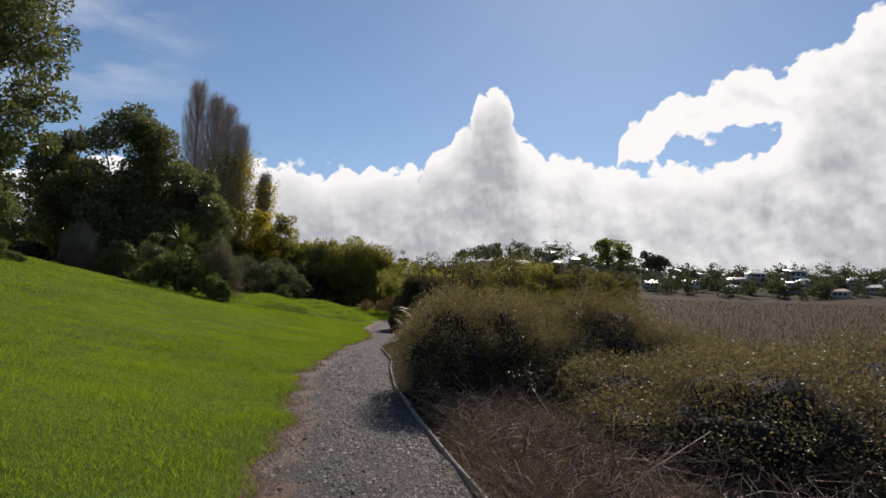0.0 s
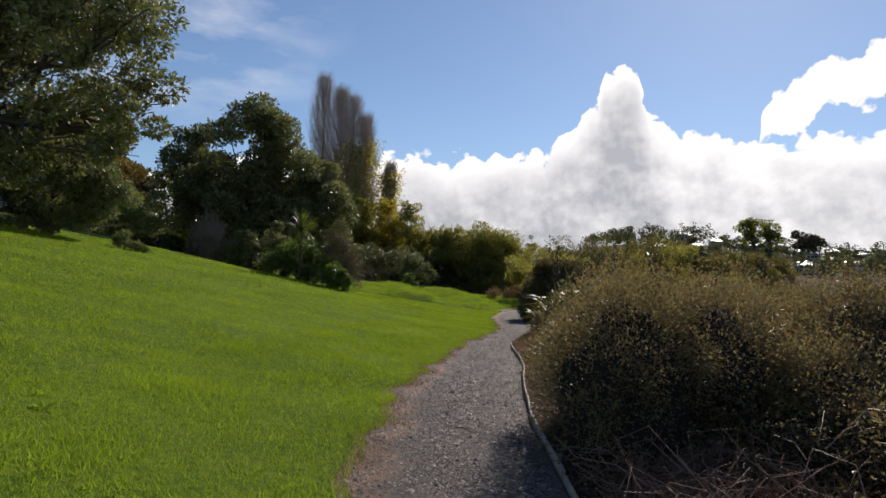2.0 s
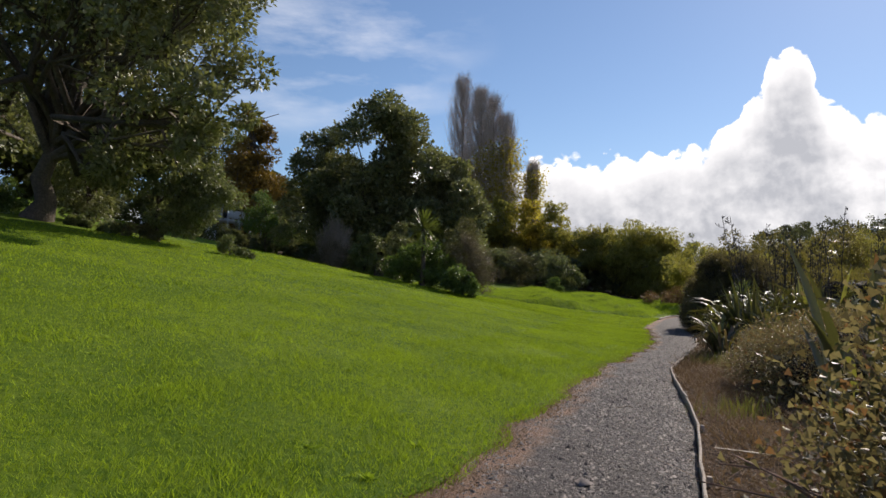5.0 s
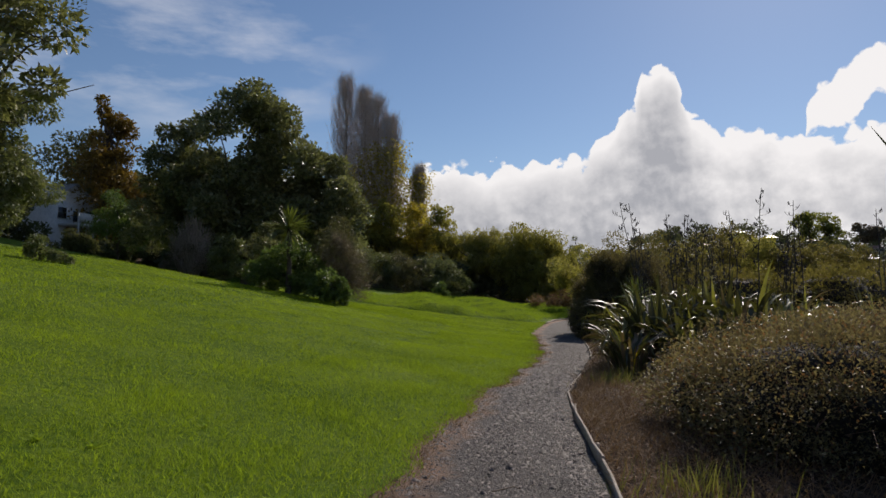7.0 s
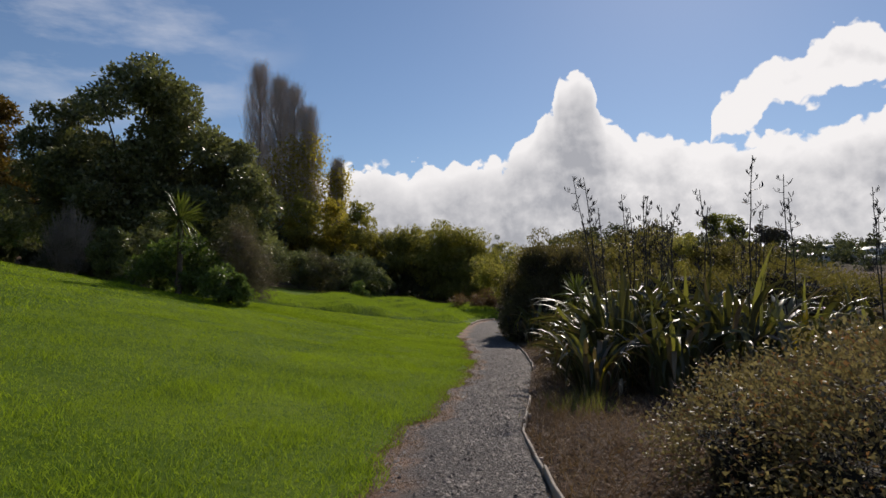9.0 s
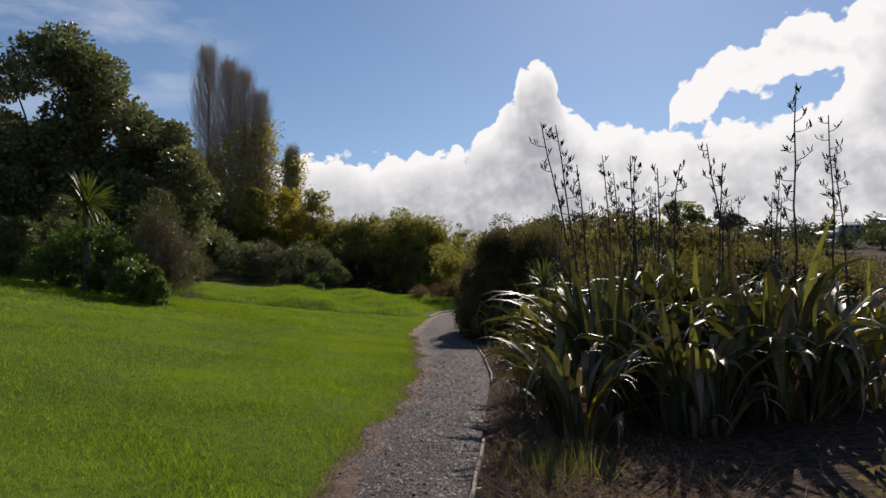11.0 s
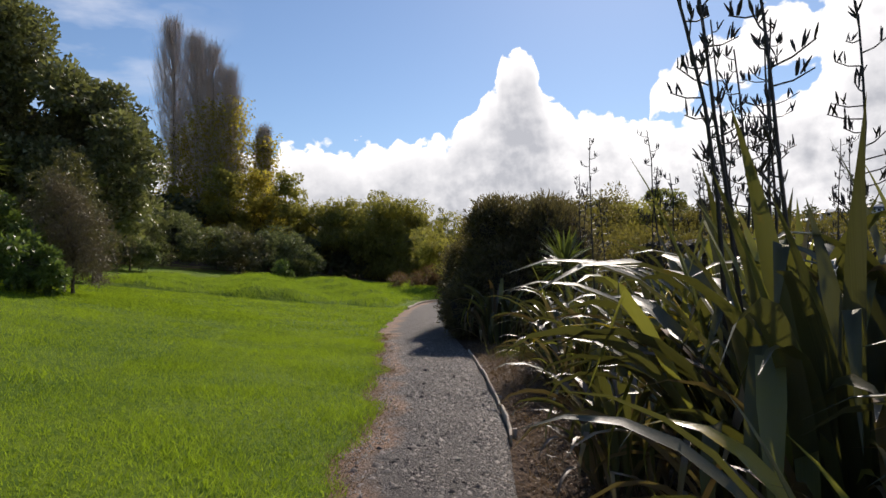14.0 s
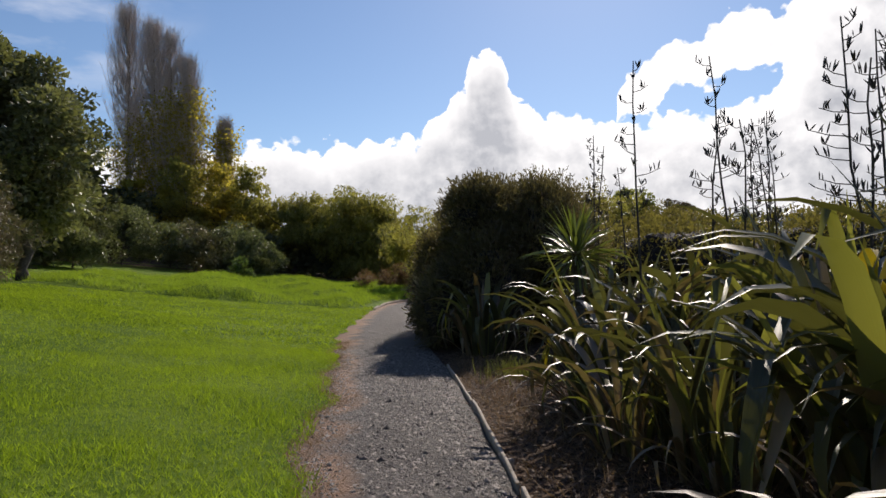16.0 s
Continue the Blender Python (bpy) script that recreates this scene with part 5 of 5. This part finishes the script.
# ---- loose stuff ----
# crushed stones on the path
n = 60000
y = 1.5 + 38 * g.uniform(0, 1, n) ** 1.15
w = g.uniform(0, 1, n)
w = np.where((w < 0.25) & (g.uniform(0, 1, n) < 0.5), w + 0.4, w)
w = np.where(g.uniform(0, 1, n) < 0.3, np.where(w < 0.5, w * 0.35, 1 - (1 - w) * 0.35), w)
x = left_edge(y) + (right_edge(y) - left_edge(y)) * w
r = g.gamma(2.2, 0.003, n) + 0.0026
base = np.stack([x, y, 0.012 * np.sin(x * 5.1) * np.sin(y * 3.7) + 0.02 * np.sin(w * math.pi) + r * 0.1], 1)
oct_ = np.array([(1, 0, 0), (0, 1, 0), (-1, 0, 0), (0, -1, 0), (0, 0, 0.7)], float)
V = base[:, None] + oct_[None] * r[:, None, None] * g.uniform(0.6, 1.35, (n, 5, 1)) + g.normal(0, 0.25, (n, 5, 3)) * r[:, None, None] * np.array([1, 1, 0.4])
i = np.arange(n)[:, None] * 5
geo = Geo().add(V.reshape(-1, 3), np.concatenate([i + [a, (a + 1) % 4, 4] for a in range(4)]))
tagged(new("gravel", geo.mesh("gravel", M["stone"])), "loose grey crushed stones on the path", "gravel", kind="stuff")

# lawn blades: thickest by the path
geo = Geo()
for lo, hi, y0, y1, n, tall, wide in ((-0.10, 3.2, 2.0, 40, 190000, 0.055, 0.0075), (3.2, 8.5, 3.0, 45, 120000, 0.055, 0.011), (8.5, 22, 6, 52, 80000, 0.07, 0.024), (0.0, 14, 40, 60, 50000, 0.07, 0.026)):
    y = g.uniform(y0, y1, n)
    u = g.uniform(lo, hi, n)
    x = left_edge(y) - u
    tuft = 0.6 + 0.8 * (0.5 + 0.5 * np.sin(x * 3.1 + 2 * np.sin(y * 1.3))) * (0.5 + 0.5 * np.sin(y * 2.7 + 1.5 * np.sin(x * 2.1)))
    at = np.stack([x, y, terrain(x, y) + 0.012 + 0.02 * smooth(0, 0.12, u)], 1)
    lush = np.where(g.uniform(0, 1, n) < 0.06, 1.7, 1.0)
    geo.add(*blades(g, at, lush * tall * tuft * g.uniform(0.5, 1.3, n), wide * g.uniform(0.7, 1.3, n), 0.65))
tagged(new("lawn_grass", geo.mesh("lawn_grass", M["blade"])), "short bright green lawn grass blades", "grass", kind="stuff")
n = 90000
x, y = g.uniform(-26, -1, n), g.uniform(56, 86, n)
z = mound_z(x, y)
keep = z > terrain(x, y) + 0.08
geo = Geo().add(*blades(g, np.stack([x, y, z], 1)[keep], 0.26 * g.uniform(0.4, 1.3, keep.sum()), 0.03, 0.5))
tagged(new("rank_grass", geo.mesh("rank_grass", M["tall_grass"])), "long bright green rank grass on the ridge", "grass", kind="stuff")

# dead grass, twigs and litter in the bed beside the path
geo = Geo()
n = 26000
y = g.uniform(1.5, 37, n)
v_ = g.gamma(1.6, 0.55, n)
x = right_edge(y) + 0.06 + v_
geo.add(*blades(g, np.stack([x, y, terrain(x, y) - 0.03], 1), g.uniform(0.04, 0.15, n), 0.006, 1.4))
n = 5000
y = g.uniform(12.5, 25, n)
x = right_edge(y) + 0.1 + 1.7 * g.uniform(0, 1, n) ** 1.2
clump = 0.35 + 0.65 * (0.5 + 0.5 * np.sin(x * 4.3 + 1.5 * np.sin(y * 2.1))) * (0.5 + 0.5 * np.sin(y * 3.3 + x))
geo.add(*blades(g, np.stack([x, y, terrain(x, y) - 0.03], 1), clump * g.uniform(0.1, 0.42, n), 0.007, 1.0))
n = 5000
x, y = g.uniform(0.4, 1.8, n), g.uniform(2.5, 9.0, n)
geo.add(*blades(g, np.stack([x, y, terrain(x, y) - 0.03 + g.uniform(0, 0.16, n)], 1), g.uniform(0.08, 0.26, n), 0.006, 1.5))
n = 16000
y = g.uniform(3, 41, n)
x = left_edge(y) + g.normal(0.06, 0.12, n)
geo.add(*blades(g, np.stack([x, y, np.full(n, 0.005)], 1), g.uniform(0.02, 0.06, n), 0.006, 1.4))
tagged(new("dead_grass", geo.mesh("dead_grass", M["dry_grass"])), "dead straw and brown grass along the path edges", "dead grass", kind="stuff")
geo = Geo()
for _ in range(1500):
    yy = g.uniform(2.6, 11.0)
    a = np.array([right_edge(yy) + 0.15 + g.gamma(2.0, 0.45), yy, 0.02])
    a[2] = ground_at(a[0], a[1]) + g.uniform(0.0, 0.22)
    d = np.array([g.normal(0, 0.3), g.normal(0, 0.3), abs(g.normal(0.05, 0.16))])
    geo.add(*tube(bent(a, a + d, g, 0.15, 4), [0.005, 0.004, 0.003, 0.0015], 3))
tagged(new("dead_twigs", geo.mesh("dead_twigs", M["brown_twig"])), "tangle of dead reddish-brown twigs in the bed", "twigs", kind="stuff")
n = 14000
y = g.uniform(2, 38, n)
x = right_edge(y) + 0.06 + g.gamma(1.4, 0.6, n)
at = np.stack([x, y, terrain(x, y) - 0.015], 1)
geo = Geo().add(*leaves(g, at, g.uniform(0.02, 0.07, n), g.uniform(0.012, 0.03, n), g.normal(0, 1, (n, 3)) * [1, 1, 0.15], 1.0))
tagged(new("leaf_litter", geo.mesh("leaf_litter", M["litter"])), "brown fallen leaf litter in the planting bed", "leaf litter", kind="stuff")
# green grass tufts growing through the bushes
geo = Geo()
for cx, cy, k in ((0.83, 10.41, 120), (1.53, 10.16, 110), (0.57, 11.14, 80), (2.18, 9.17, 80), (-0.46, 24.04, 200), (-0.19, 35.05, 350), (-0.12, 17.37, 150), (1.93, 9.91, 60)):
    at = np.stack([cx + g.normal(0, 0.22, k), cy + g.normal(0, 0.22, k), np.full(k, 0.01)], 1)
    geo.add(*blades(g, at, g.uniform(0.3, 0.85, k) if cy < 14 else g.uniform(0.1, 0.3, k), 0.012, 0.3))
tagged(new("grass_tufts", geo.mesh("grass_tufts", M["olive_grass"])), "long olive grass growing through the bushes", "grass", kind="stuff")
# broad-leaved weeds in the turf
geo = Geo()
for _ in range(40):
    yy = g.uniform(3, 23)
    xx = float(left_edge(yy)) - g.uniform(0.2, 7)
    k = g.integers(7, 16)
    a = g.uniform(0, 6.28, k)
    ax = np.stack([np.cos(a), np.sin(a), g.uniform(0.3, 0.9, k)], 1)
    geo.add(*leaves(g, np.tile([xx, yy, ground_at(xx, yy) + 0.02], (k, 1)) + g.normal(0, 0.02, (k, 3)) * [1, 1, 0], g.uniform(0.06, 0.12, k), g.uniform(0.02, 0.04, k), ax, 0.6))
tagged(new("lawn_weeds", geo.mesh("lawn_weeds", M["tall_grass"])), "green broad-leaved weeds in the lawn", "weeds", kind="stuff")
# long pale stems fallen through the low bushes
geo = Geo()
for _ in range(60):
    a = np.array([g.uniform(1.0, 4.4), g.uniform(5.0, 10.0), g.uniform(0.2, 0.6)])
    e = a + np.array([g.normal(0, 0.5), g.normal(0, 0.4), g.uniform(-0.25, 0.25)])
    geo.add(*tube(bent(a, e, g, 0.09, 6, 0.08), [0.003, 0.0028, 0.0025, 0.002, 0.0015, 0.001], 3))
tagged(new("pale_stems", geo.mesh("pale_stems", M["flax_dry"])), "long pale dead stems through low bushes", "stems", kind="stuff")
# marsh reeds
n = 65000
rr = 3 + 210 * g.uniform(0, 1, n) ** 2
aa = np.radians(g.uniform(2, 100, n))
x, y = 1.5 + rr * np.sin(aa), 3 + rr * np.cos(aa)
keep = x > right_edge(np.clip(y, -8, 104)) + 5.0
s = 1 + rr[keep] / 45
geo = Geo().add(*blades(g, np.stack([x, y, terrain(x, y) - 0.05], 1)[keep], 0.32 * g.uniform(0.5, 1.3, keep.sum()) * np.minimum(s, 1.5), 0.02 * s, 0.35))
tagged(new("marsh_reeds", geo.mesh("marsh_reeds", M["reed"])), "brown salt-marsh rushes covering the flat", "reeds", kind="stuff")

# single fallen things
dry = new("fallen_flax_leaf", Geo().add(*strap(1.35, 0.07, 0.12, 0.2, 0, 900)).mesh("fallen_flax_leaf", M["flax_dry"], True))
dry.matrix_basis = pose(-0.42, 15.05, 0.075, 0, 9, -3)
tagged(dry, "pale dried flax leaf lying beside edging", "leaf")
for q, (x, y, a, l) in enumerate([(-1.16, 11.62, 200, 0.5), (-1.42, 12.47, 30, 0.4), (-1.49, 17.15, 40, 0.35), (-0.89, 10.16, 160, 0.3)]):
    st = new("fallen_twig", Geo().add(*tube(bent((0, 0, 0), (l, 0, 0.01), g, 0.06, 5), [0.004, 0.004, 0.0035, 0.003, 0.002], 4)).mesh("fallen_twig", M["flax_dry"]))
    st.matrix_basis = pose(x, y, 0.022, 0, 0, a)
    tagged(st, "thin pale twig lying on gravel", "twig")
